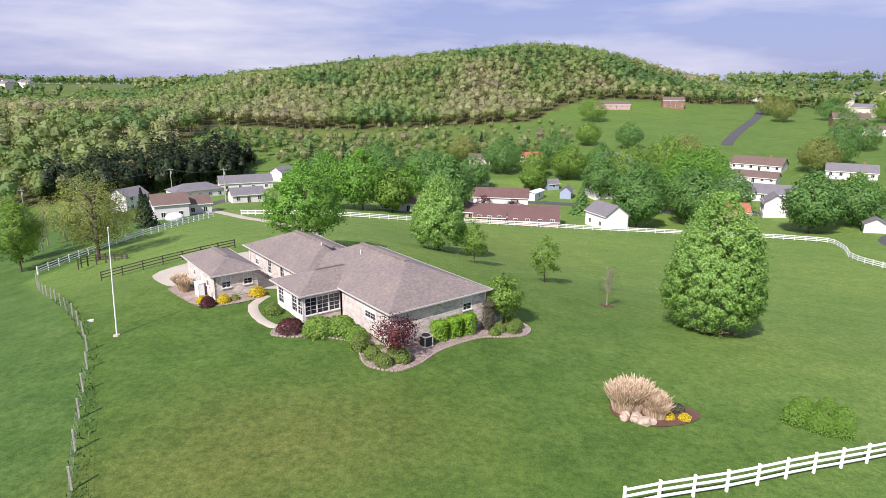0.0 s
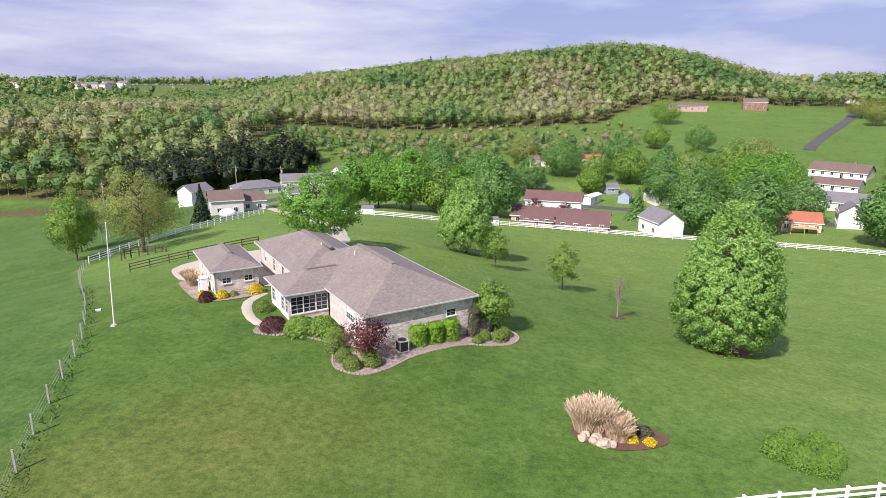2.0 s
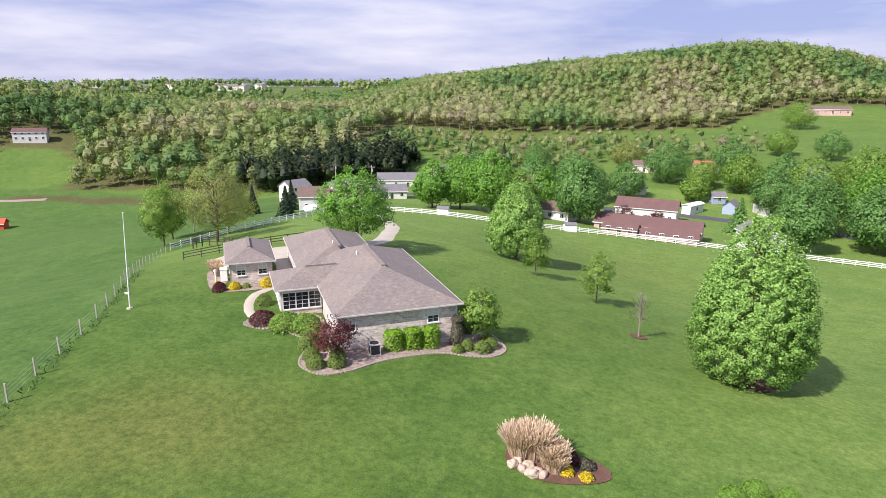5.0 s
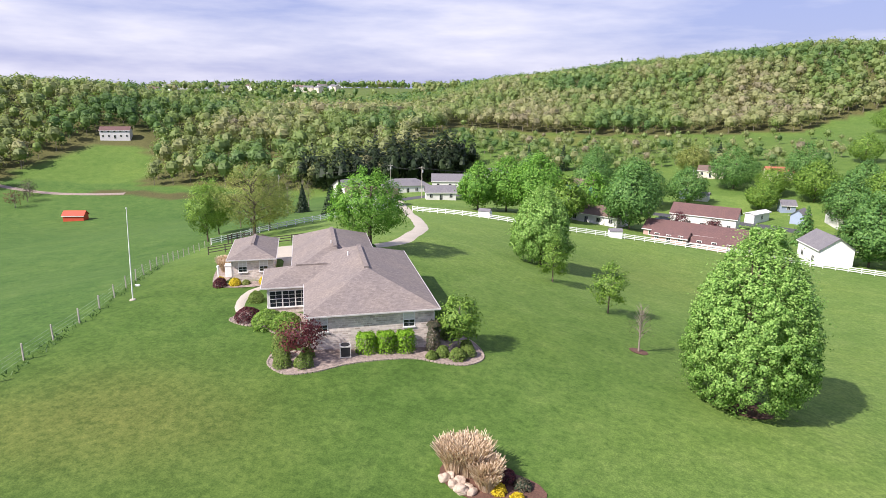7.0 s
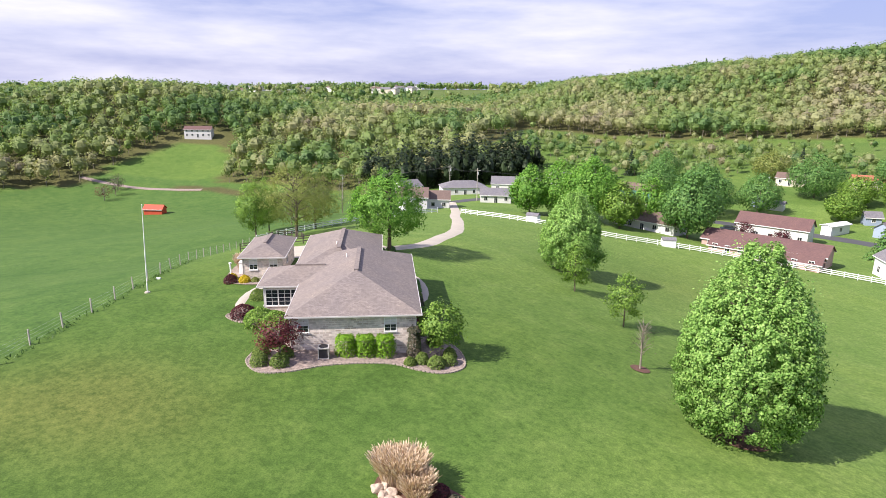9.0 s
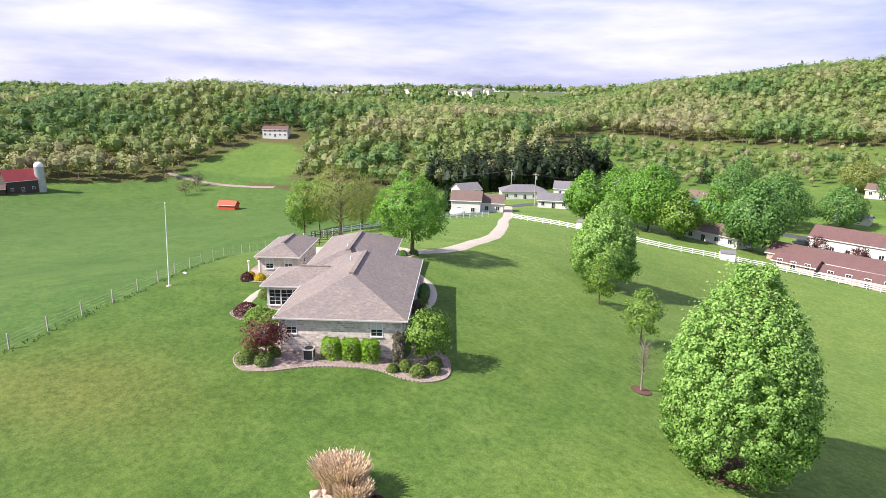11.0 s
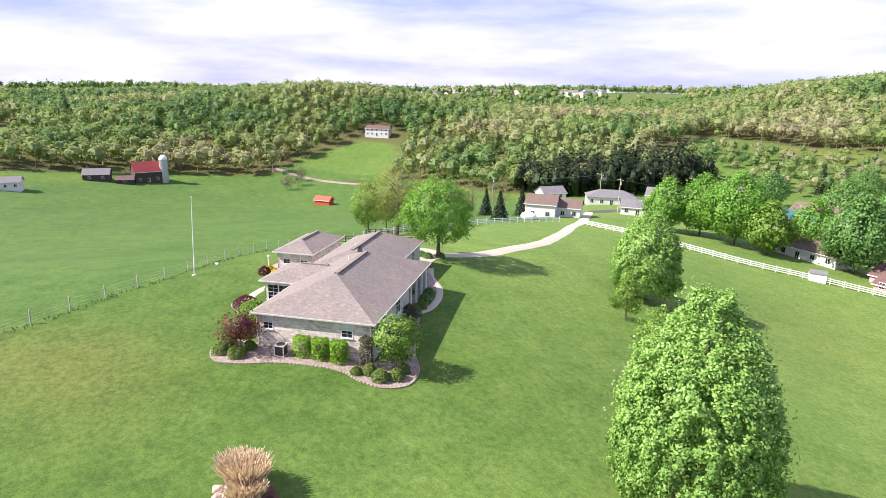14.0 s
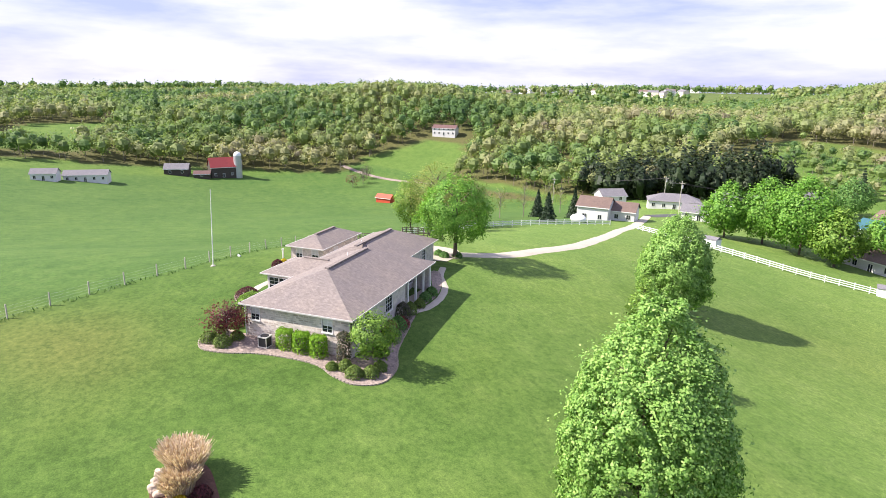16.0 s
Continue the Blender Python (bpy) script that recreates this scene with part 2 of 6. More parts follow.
LEAF_YELLOW = foliage("golden_leaves", [(0.4, 0.3, 0.012), (0.6, 0.46, 0.02), (0.72, 0.58, 0.05)])
LEAF_GREY = foliage("grey_green_needles", [(0.05, 0.075, 0.045), (0.1, 0.1, 0.06), (0.16, 0.13, 0.09)])
LEAF_PINE = foliage("dark_needles", [(0.012, 0.028, 0.014), (0.022, 0.045, 0.02), (0.04, 0.07, 0.03)], through_light=0.1)
LEAF_STRAW = foliage("dry_straw", [(0.47, 0.345, 0.245), (0.62, 0.49, 0.365), (0.76, 0.63, 0.50)], through_light=0.25)
LEAF_WOODS = foliage("woodland_leaves", [(0.105, 0.195, 0.064), (0.155, 0.250, 0.080), (0.225, 0.300, 0.098), (0.240, 0.285, 0.118), (0.345, 0.350, 0.180), (0.275, 0.250, 0.165)], through_light=0.4, tint=True)
LEAF_PINE_WOODS = foliage("woodland_needles", [(0.018, 0.034, 0.015), (0.028, 0.048, 0.019), (0.042, 0.066, 0.026)], through_light=0.15, tint=True)
PASTURE_BLADES = foliage("pasture_blades", [(0.045, 0.1, 0.03), (0.075, 0.155, 0.045), (0.12, 0.2, 0.065)], through_light=0.3)

# ---- ground ----
KNOLLS = [(0, 0, 0.1), (-30, 40, 0.4), (0, 55, -0.5), (30, 40, 2.4), (20, 75, -0.4), (-18, 70, 5.1), (-20, 105, 4.5), (5, 110, -4.5), (60, 60, -0.2), (-60, 85, -2.7), (-50, 20, 3.3), (-87, 212, 3.5)]
FOLDS = [(20, 180, -27.4), (90, 150, 1.1), (-60, 160, 36.3), (-120, 210, -32.4), (-110, 70, -15.5), (-210, 150, -1.3), (-280, 90, -11.3), (-300, 210, -21.2), (70, 300, 7.2), (160, 260, -6.7), (-60, 330, 0.2), (-180, 310, 14.6), (160, 20, -11.3), (0, -90, 1.4), (150, 645, 30.9), (60, 650, 8.3), (-390, 270, 26.0), (-150, 700, -5.0), (-260, 700, -6.0), (-480, 200, -7.0), (-370, 370, -5.0)]
HILLS = [(0, 650, 62.1), (150, 620, -38.3), (-150, 580, 17.5), (-400, 330, 0.9), (-520, 180, 1.0), (-680, 30, -11.0), (-420, 800, 1.2), (620, 1000, 26.5), (-320, 480, -14.6), (220, 430, 17.7), (350, 200, -21.3), (-300, -40, -21.0), (100, -250, -6.7), (-40, 460, -50.8)]


def land(x, y):
    """The height of the ground."""
    x, y = np.asarray(x, float), np.asarray(y, float)
    z = np.full(np.broadcast(x, y).shape, 14.0)
    for radius, group in ((28, KNOLLS), (85, FOLDS), (190, HILLS)):
        for cx, cy, a in group:
            z = z + a * np.exp(-((x - cx) ** 2 + (y - cy) ** 2) / (2 * radius * radius))
    r = np.hypot(x, y)
    az = np.degrees(np.arctan2(x, y))
    z = z - 14 * np.exp(-((r - 700) / 130) ** 2) * np.clip((az + 56) / 8, 0, 1) * np.clip((-18 - az) / 8, 0, 1)
    s = np.clip((r - 800) / 400, 0, 1)
    s = s * s * (3 - 2 * s)
    ridge = np.interp(az, [-110, -95, -80, -74, -67, -55, -42, -33, -15, 15, 24, 60], [-4, -4, 3, 12, 5, 8, 19, 21, 22, 24, 37, 37])
    return z * (1 - s) + s * (ridge - 0.005 * np.maximum(r - 1200, 0))


def lz(x, y):
    return float(land(x, y))


def inside(x, y, poly):
    """Which points lie in a polygon."""
    x, y = np.asarray(x, float), np.asarray(y, float)
    r = np.zeros(x.shape, bool)
    for (ax, ay), (bx, by) in zip(poly, poly[1:] + poly[:1]):
        if ay != by:
            r ^= ((ay > y) != (by > y)) & (x < (bx - ax) * (y - ay) / (by - ay) + ax)
    return r


def mesh_np(name, verts, faces, tint=None):
    """A mesh from arrays; faces all have as many corners."""
    me = bpy.data.meshes.new(name)
    n, k = faces.shape
    me.vertices.add(len(verts))
    me.vertices.foreach_set("co", np.asarray(verts, np.float32).ravel())
    me.loops.add(n * k)
    me.loops.foreach_set("vertex_index", np.asarray(faces, np.int32).ravel())
    me.polygons.add(n)
    me.polygons.foreach_set("loop_start", np.arange(0, n * k, k, dtype=np.int32))
    if tint is not None:
        a = me.attributes.new("tint", "FLOAT", "POINT")
        a.data.foreach_set("value", np.asarray(tint, np.float32))
    me.update(calc_edges=True)
    return me


HOLLOW = [(-360, -5), (-350, 40), (-395, 62), (-450, 80), (-450, 20)]
FAR_LAWN = [(-303, 204), (-258, 190), (-248, 236), (-288, 272), (-318, 266), (-312, 235)]
HILL_WOODS = [(-160, 395), (-60, 412), (0, 428), (62, 440), (78, 470), (112, 505), (205, 505), (250, 525), (340, 560), (340, 715), (-260, 715), (-260, 440)]
DELL_WOODS = [(-92, 300), (-60, 288), (0, 300), (60, 306), (70, 335), (-25, 368), (-125, 362), (-128, 310)]
WEST_WOODS = [(-100, 285), (-114, 252), (-165, 228), (-207, 226), (-240, 216), (-250, 240), (-285, 257), (-305, 246), (-304, 200), (-290, 172), (-312, 130), (-324, 60), (-328, -60), (-340, -110), (-760, -110), (-760, 320), (-420, 500), (-262, 470), (-150, 400), (-132, 300)]
PASTURE = [(-13, 5), (-20, 29), (-27.8, 44.3), (-43, 64), (-64, 89), (-62, 112), (-59, 150), (-110, 215), (-165, 226), (-250, 215), (-300, 190), (-300, -300), (-60, -300)]

n = 460
s = np.linspace(-1, 1, n)
w = np.sinh(5.6 * s) / math.sinh(5.6)
gx, gy = np.meshgrid(3800 * w - 2, 3800 * w + 60)
gz = land(gx, gy)
idx = np.arange(n * n).reshape(n, n)
quads = np.stack([idx[:-1, :-1], idx[:-1, 1:], idx[1:, 1:], idx[1:, :-1]], -1).reshape(-1, 4)
ground = tagged(new("ground", mesh_np("ground", np.stack([gx, gy, gz], -1).reshape(-1, 3), quads)), "rolling green lawn, pasture and wooded hillsides", "ground", kind="structure")
ground.data.materials.append(GRASS)
ground.data.polygons.foreach_set("use_smooth", np.ones(len(ground.data.polygons), bool))
far_off = np.hypot(gx, gy) > 820
litter = (inside(gx, gy, HILL_WOODS) | inside(gx, gy, WEST_WOODS)) & ~inside(gx, gy, HOLLOW)
bare = inside(gx, gy, [(-160, 212), (-232, 203), (-250, 196), (-250, 204), (-232, 211), (-165, 222)])
patch = np.exp(-(((gx + 9) / 9) ** 2 + ((gy - 33) / 6.0) ** 2)) * 0.65 + 0.35 * np.exp(-(((gx + 16) / 7) ** 2 + ((gy - 27) / 4.0) ** 2)) + 0.25 * np.exp(-(((gx - 12) / 16) ** 2 + ((gy - 120) / 20.0) ** 2)) + 0.75 * np.exp(-(((gx + 60) / 75) ** 2 + ((gy - 385) / 26.0) ** 2))
# Brightness put into the grass colour: paler to the east and beyond the house
lawn_brighten = np.clip(np.maximum((gx - 6) / 30, (gy - 56) / 28) - 0.12 * np.sin(gy / 11), 0, 1) * (np.hypot(gx, gy) < 260) + 0.5 * (np.hypot(gx, gy) >= 260)
for key, values in (("lawn_brighten", lawn_brighten), ("pasture", inside(gx, gy, PASTURE) * 1.0), ("litter", litter * 0.75 + bare * 0.8 + 0.3 * (far_off & ~litter)), ("dry", np.clip(patch, 0, 1))):
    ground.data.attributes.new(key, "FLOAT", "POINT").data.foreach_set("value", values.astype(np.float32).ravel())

# ---- helpers for things ----


def thing(name, label, category, at=(0, 0, 0), turn=0.0, group="", kind=""):
    ob = new(name)
    ob.empty_display_size = 0.2
    ob.matrix_basis = pose(*at, 0, 0, turn)
    return tagged(ob, label, category, group, kind)


def part(name, data, material, parent, label="", at=None):
    """Links a bmesh, or a mesh, as one mesh object under a thing or a part."""
    if isinstance(data, bmesh.types.BMesh):
        me = bpy.data.meshes.new(name)
        bmesh.ops.recalc_face_normals(data, faces=data.faces)
        data.to_mesh(me)
        data.free()
    else:
        me = data
    if not me.materials:
        me.materials.append(material)
    ob = new(name, me)
    ob.parent = parent
    if at is not None:
        ob.matrix_basis = at
    if label:
        ob["label"] = label
    return ob


def whole(name, data, material, label, category, at=None, group="", kind=""):
    ob = part(name, data, material, None, at=at)
    return tagged(ob, label, category, group, kind)


def box(x0, x1, y0, y1, z0, z1, bm=None):
    bm = bm or bmesh.new()
    v = [bm.verts.new((x, y, z)) for z in (z0, z1) for x, y in ((x0, y0), (x1, y0), (x1, y1), (x0, y1))]
    for f in ((3, 2, 1, 0), (4, 5, 6, 7), (0, 1, 5, 4), (1, 2, 6, 5), (2, 3, 7, 6), (3, 0, 4, 7)):
        bm.faces.new([v[i] for i in f])
    return bm


def soft_box(x0, x1, y0, y1, z0, z1, r=0.02):
    bm = box(x0, x1, y0, y1, z0, z1)
    bmesh.ops.bevel(bm, geom=bm.edges[:], offset=r, segments=2, affect="EDGES", profile=0.5)
    return bm


def prism(points, z0, z1, bm=None):
    """A plan outline, drawn up."""
    bm = bm or bmesh.new()
    lo, hi = [bm.verts.new((x, y, z0)) for x, y in points], [bm.verts.new((x, y, z1)) for x, y in points]
    bm.faces.new(lo[::-1])
    bm.faces.new(hi)
    k = len(points)
    for i in range(k):
        bm.faces.new((lo[i], lo[(i + 1) % k], hi[(i + 1) % k], hi[i]))
    return bm


def tube(bm, points, radii, sides=7):
    """A tapered limb through points."""
    rings = []
    for i, p in enumerate(points):
        a = Vector(points[max(i - 1, 0)])
        b = Vector(points[min(i + 1, len(points) - 1)])
        q = (b - a).to_track_quat("Z", "Y")
        rings.append([bm.verts.new(Vector(p) + q @ Vector((radii[i] * math.cos(t), radii[i] * math.sin(t), 0))) for t in (2 * math.pi * k / sides for k in range(sides))])
    for a, b in zip(rings, rings[1:]):
        for k in range(sides):
            bm.faces.new((a[k], a[(k + 1) % sides], b[(k + 1) % sides], b[k]))
    bm.faces.new(rings[0][::-1])
    bm.faces.new(rings[-1])
    return bm


def smooth_line(points, step, closed=False):
    """A Catmull-Rom line through plan points."""
    out, k = [], len(points)
    for i in range(k if closed else k - 1):
        p = [np.array(points[j % k] if closed else points[min(max(j, 0), k - 1)], float) for j in range(i - 1, i + 3)]
        m = max(2, int(np.linalg.norm(p[2] - p[1]) / step))
        for t in np.arange(m) / m:
            out.append(tuple(0.5 * (2 * p[1] + (p[2] - p[0]) * t + (2 * p[0] - 5 * p[1] + 4 * p[2] - p[3]) * t * t + (3 * p[1] - p[0] - 3 * p[2] + p[3]) * t ** 3)))
    if not closed:
        out.append(tuple(points[-1]))
    return out


def ribbon(name, points, width, lift, material, label, category):
    """A road or path laid on the land."""
    line = smooth_line(points, 1.2)
    verts, cols = [], 5
    for i, p in enumerate(line):
        a, b = np.array(line[max(i - 1, 0)]), np.array(line[min(i + 1, len(line) - 1)])
        d = (b - a) / max(np.linalg.norm(b - a), 1e-6)
        wd = width * (1 + 0.04 * math.sin(i * 0.9))
        for k in range(cols):
            q = np.array(p) + np.array((-d[1], d[0])) * wd * (k / (cols - 1) - 0.5)
            verts.append((*q, lz(*q) + lift - (0.12 if k in (0, cols - 1) else 0)))
    k = np.arange((len(line) - 1) * (cols - 1))
    i = k // (cols - 1) * cols + k % (cols - 1)
    me = mesh_np(name, np.array(verts), np.stack([i, i + 1, i + cols + 1, i + cols], -1))
    return whole(name, me, material, label, category, kind="structure")


def bed(name, points, lift, material, label, category="flower bed", step=0.5):
    """A planted bed or paved patch with a soft outline, laid on the land."""
    line = smooth_line(points, step, True)
    bm = bmesh.new()
    f = bm.faces.new([bm.verts.new((x, y, 0)) for x, y in line])
    r = bmesh.ops.extrude_face_region(bm, geom=[f])
    low = {v for v in r["geom"] if isinstance(v, bmesh.types.BMVert)}
    top = [q for q in bm.faces if all(v not in low for v in q.verts)]
    bmesh.ops.triangulate(bm, faces=bm.faces[:])
    bmesh.ops.subdivide_edges(bm, edges=[e for e in bm.edges if e.calc_length() > 1.0], cuts=2, use_grid_fill=True)
    for v in bm.verts:
        v.co.z = lz(v.co.x, v.co.y) + lift
    bmesh.ops.remove_doubles(bm, verts=bm.verts[:], dist=0.001)
    return whole(name, bm, material, label, category, kind="structure")


HOUSE_TURN = math.degrees(math.atan2(0.616, 0.788))
HOUSE_AT = Vector((-4.05, 45.15, -0.7))


def hw(u, v):
    """A place in the house's own plan, in the world's plan."""
    return (HOUSE_AT.x + 0.788 * u - 0.616 * v, HOUSE_AT.y + 0.616 * u + 0.788 * v)


# ---- paved ground ----
bed("apron", [hw(*p) for p in ((-9.6, 28.6), (-9.3, 36.5), (-6, 39), (0, 38.5), (7.6, 37), (8.6, 31), (7.4, 29.2), (0.4, 28.6), (0, 19.4), (-2.6, 19.4), (-2.7, 28.4), (-8.2, 28.2))], 0.05, CONCRETE, "pale concrete apron between house and garage", "paving", 1.6)
ribbon("driveway", [hw(7, 33.5), (-17.6, 84), (-20.5, 94), (-24.5, 105), (-31, 116.5), (-38, 128), (-46, 140), (-53, 152), (-62, 166), (-74, 184)], 3.4, 0.06, CONCRETE, "pale concrete driveway curving across the lawn", "driveway")
ribbon("garden_path", [hw(-3.2, 17.2), hw(-5.2, 15.5), hw(-6.0, 12.6), hw(-5.8, 9.6), hw(-4.2, 8.0)], 1.3, 0.05, CONCRETE, "pale concrete garden path beside the house", "path")
ribbon("front_walk", [hw(9.0, 27), hw(9.9, 23.5), hw(11.6, 20.5), hw(12.3, 17), hw(12.0, 13.6), hw(11.0, 12)], 1.1, 0.05, CONCRETE, "pale concrete walk along the front porch", "path")
ribbon("hill_road", [(150, 324), (156, 336), (178, 373), (207, 418), (228, 451), (250, 490)], 5.6, 0.25, ASPHALT, "grey asphalt road climbing the far field", "road")
ribbon("valley_road", [(-74, 184), (-66, 205), (-40, 222), (0, 218), (40, 214), (90, 192), (130, 185), (200, 190)], 6.0, 0.15, ASPHALT, "grey asphalt road through the houses", "road")
ribbon("side_road", [(150, 168), (118, 152), (108, 140), (112, 128), (135, 120)], 5.0, 0.12, ASPHALT, "grey asphalt lane bending past the fence", "road")
ribbon("farm_lane", [(-235, 205), (-250, 197), (-270, 188), (-300, 180)], 3.0, 0.15, GRAVEL, "pale dirt farm lane below the woods", "road")

# ---- trees ----


def leaf_quads(rng, centres, out, size, up=0.35, wild=0.55):
    """Diamond leaves at centres, turned mostly along out."""
    k = len(centres)
    nrm = out + rng.normal(0, wild, (k, 3)) + np.array((0, 0, up))
    nrm /= np.linalg.norm(nrm, axis=1, keepdims=True) + 1e-9
    a = np.cross(nrm, rng.normal(0, 1, (k, 3)))
    a /= np.linalg.norm(a, axis=1, keepdims=True) + 1e-9
    b = np.cross(nrm, a)
    sz = size * rng.uniform(0.65, 1.3, (k, 1))
    v = np.stack([centres - a * sz, centres - b * sz * 0.62 + nrm * sz * 0.12, centres + a * sz, centres + b * sz * 0.62 + nrm * sz * 0.12], 1)
    return v.reshape(-1, 3)


def crown_points(rng, height, z0, radius, profile, count, clumps, spread, hollow=0.55):
    """Leaf places in clumps that fill an uneven envelope, and the way out of it."""
    zr = rng.uniform(0, 1, clumps * 4)
    keep = rng.uniform(0, 1, clumps * 4) < np.maximum(profile(zr), 0.06) ** 1.2
    zr = zr[keep][:clumps]
    th = rng.uniform(0, 2 * math.pi, len(zr))
    lump = 1 + 0.13 * np.sin(3 * th + 7 * zr) + 0.10 * np.sin(5 * th - 11 * zr + 1)
    r = profile(zr) * lump * radius * rng.uniform(hollow, 1.0, len(zr)) ** 0.6
    c = np.stack([r * np.cos(th), r * np.sin(th), z0 + zr * (height - z0)], -1)
    which = rng.integers(0, len(c), count)
    p = c[which] + rng.normal(0, 1, (count, 3)) * spread * np.array((1, 1, 0.8))
    mid = np.array((0, 0, z0 + 0.4 * (height - z0)))
    out = p - mid
    out /= np.linalg.norm(out, axis=1, keepdims=True) + 1e-9
    return p, out


def soften(me, v, out):
    """Turns the shading of leaves part way to the crown's own roundness."""
    q = v.reshape(-1, 4, 3)
    nrm = np.cross(q[:, 2] - q[:, 0], q[:, 3] - q[:, 1])
    nrm /= np.linalg.norm(nrm, axis=1, keepdims=True) + 1e-9
    nrm *= np.sign((nrm * out).sum(1, keepdims=True) + 1e-9)
    n_ = nrm * 0.5 + out * 0.8
    n_ /= np.linalg.norm(n_, axis=1, keepdims=True) + 1e-9
    me.polygons.foreach_set("use_smooth", np.ones(len(q), bool))
    me.normals_split_custom_set_from_vertices(np.repeat(n_, 4, 0))
    return me


def as_quads(v):
    return np.arange(len(v)).reshape(-1, 4)


def blob(mid, rx, rz, nu, nv):
    """The shaded inside of a crown: a closed shell of single quads, and the way out at each."""
    u, v = np.meshgrid(np.linspace(0, 2 * math.pi, nu + 1), np.linspace(0.02, math.pi - 0.02, nv + 1), indexing="ij")
    p = np.array(mid) + np.stack([rx * np.sin(v) * np.cos(u), rx * np.sin(v) * np.sin(u), rz * np.cos(v)], -1)
    q = np.stack([p[:-1, :-1], p[:-1, 1:], p[1:, 1:], p[1:, :-1]], 2).reshape(-1, 3)
    out = q.reshape(-1, 4, 3).mean(1) - np.array(mid)
    return q, out / (np.linalg.norm(out, axis=1, keepdims=True) + 1e-9)


def lobed_crown(rng, z0, z1, radius, profile, count, lobes=11, lobe=0.42):
    """Leaf places on the outside of rounded lobes that fill a crown, and the way out of each."""
    zr = (np.arange(lobes) + rng.uniform(0.2, 0.8, lobes)) / lobes
    th = np.arange(lobes) * 2.4 + rng.uniform(-0.5, 0.5, lobes)
    pr = np.maximum(profile(zr), 0.25)
    rl = radius * lobe * np.clip(pr, 0.55, 1) * rng.uniform(0.6, 1.4, lobes)
    r = np.maximum(radius * pr * rng.uniform(0.9, 1.05, lobes) - rl * 0.85, 0)
    lb = np.stack([r * np.cos(th), r * np.sin(th), z0 + rl * 0.6 + zr * (z1 - z0 - rl * 1.4), rl], -1)
    lb = np.concatenate([lb, [[0, 0, z0 + 0.45 * (z1 - z0), radius * 0.62]]])
    w_ = lb[:, 3] ** 2
    which = rng.choice(len(lb), count * 2, p=w_ / w_.sum())
    d = rng.normal(0, 1, (count * 2, 3))
    d /= np.linalg.norm(d, axis=1, keepdims=True)
    p = lb[which, :3] + d * (lb[which, 3] * rng.uniform(0.6, 1.16, count * 2))[:, None]
    free = np.ones(len(p), bool)
    for c in lb:
        free &= np.linalg.norm(p - c[:3], axis=1) > c[3] * 0.58
    p, d = p[free][:count], d[free][:count]
    mid = np.array((0, 0, z0 + 0.4 * (z1 - z0)))
    out = p - mid
    out = d * 0.5 + 0.6 * out / (np.linalg.norm(out, axis=1, keepdims=True) + 1e-9)
    return p, out / (np.linalg.norm(out, axis=1, keepdims=True) + 1e-9)


OVAL = lambda z: np.clip(np.sin(np.pi * np.clip(z, 0, 1) ** 0.75), 0, 1) ** 0.75
EGG = lambda z: np.clip(1 - z ** 2.3, 0, 1) ** 0.8 * np.clip(0.62 + z * 2.2, 0, 1)
CONE = lambda z: np.clip(1.02 - z, 0, 1) ** 0.85
ROUND = lambda z: np.sqrt(np.clip(1 - (2 * z - 1) ** 2, 0, 1))
DOME = lambda z: np.sqrt(np.clip(1 - z ** 2, 0, 1))


def tree(name, x, y, height, radius, leaf, label, z0=None, profile=EGG, count=9000, size=0.16, clumps=160, spread=None, trunk=0.18, bark=None, limbs=7, seed=1, group="", hollow=0.5, lobes=0, lobe=0.42):
    rng = np.random.default_rng(seed)
    z0 = 0.12 * height if z0 is None else z0
    ob = thing(name, label, "tree", (x, y, lz(x, y) - 0.08), rng.uniform(0, 360), group)
    bm = bmesh.new()
    bend = rng.normal(0, 0.02 * height, 2)
    tube(bm, [(0, 0, -0.1), (0, 0, 0.15), (bend[0] * 0.3, bend[1] * 0.3, 0.35 * height), (bend[0], bend[1], 0.82 * height)], [trunk * 1.5, trunk * 1.05, trunk * 0.75, trunk * 0.12], 8)
    part("trunk", bm, bark or BARK, ob)
    near, bm = math.hypot(x, y) < 102, bmesh.new()
    for i in range(limbs):
        z = z0 + (0.75 * height - z0) * (i + 0.3) / limbs
        th = i * 2.4 + rng.uniform(-0.4, 0.4)
        way = radius * float(profile(np.array([(z - z0) / (height - z0) + 0.12]))[0]) * 0.72
        c, sn = math.cos(th), math.sin(th)
        rise = 0.22 * height * rng.uniform(0.5, 1)
        tube(bm, [(0, 0, z), (c * way * 0.5, sn * way * 0.5, z + rise * 0.6), (c * way, sn * way, z + rise)], [trunk * 0.42, trunk * 0.22, trunk * 0.05], 5)
        if near:
            part("limb", bm, bark or BARK, ob)
            bm = bmesh.new()
    if not near:
        part("limb_work", bm, bark or BARK, ob)
    p, out = crown_points(rng, height, z0, radius, profile, count, clumps, spread or radius * 0.11, hollow)
    if lobes:
        shell, way_out = lobed_crown(rng, z0, height, radius, profile, count, lobes, lobe)
        inner = rng.choice(len(p), count // 2, replace=False)
        axis = np.array((0.86, 0.86, 1.0))
        p, out = np.concatenate([shell, p[inner] * axis]), np.concatenate([way_out, out[inner]])
    v = leaf_quads(rng, p, out, size)
    part("crown", soften(mesh_np("crown", v, as_quads(v)), v, out), leaf, ob)
    return ob


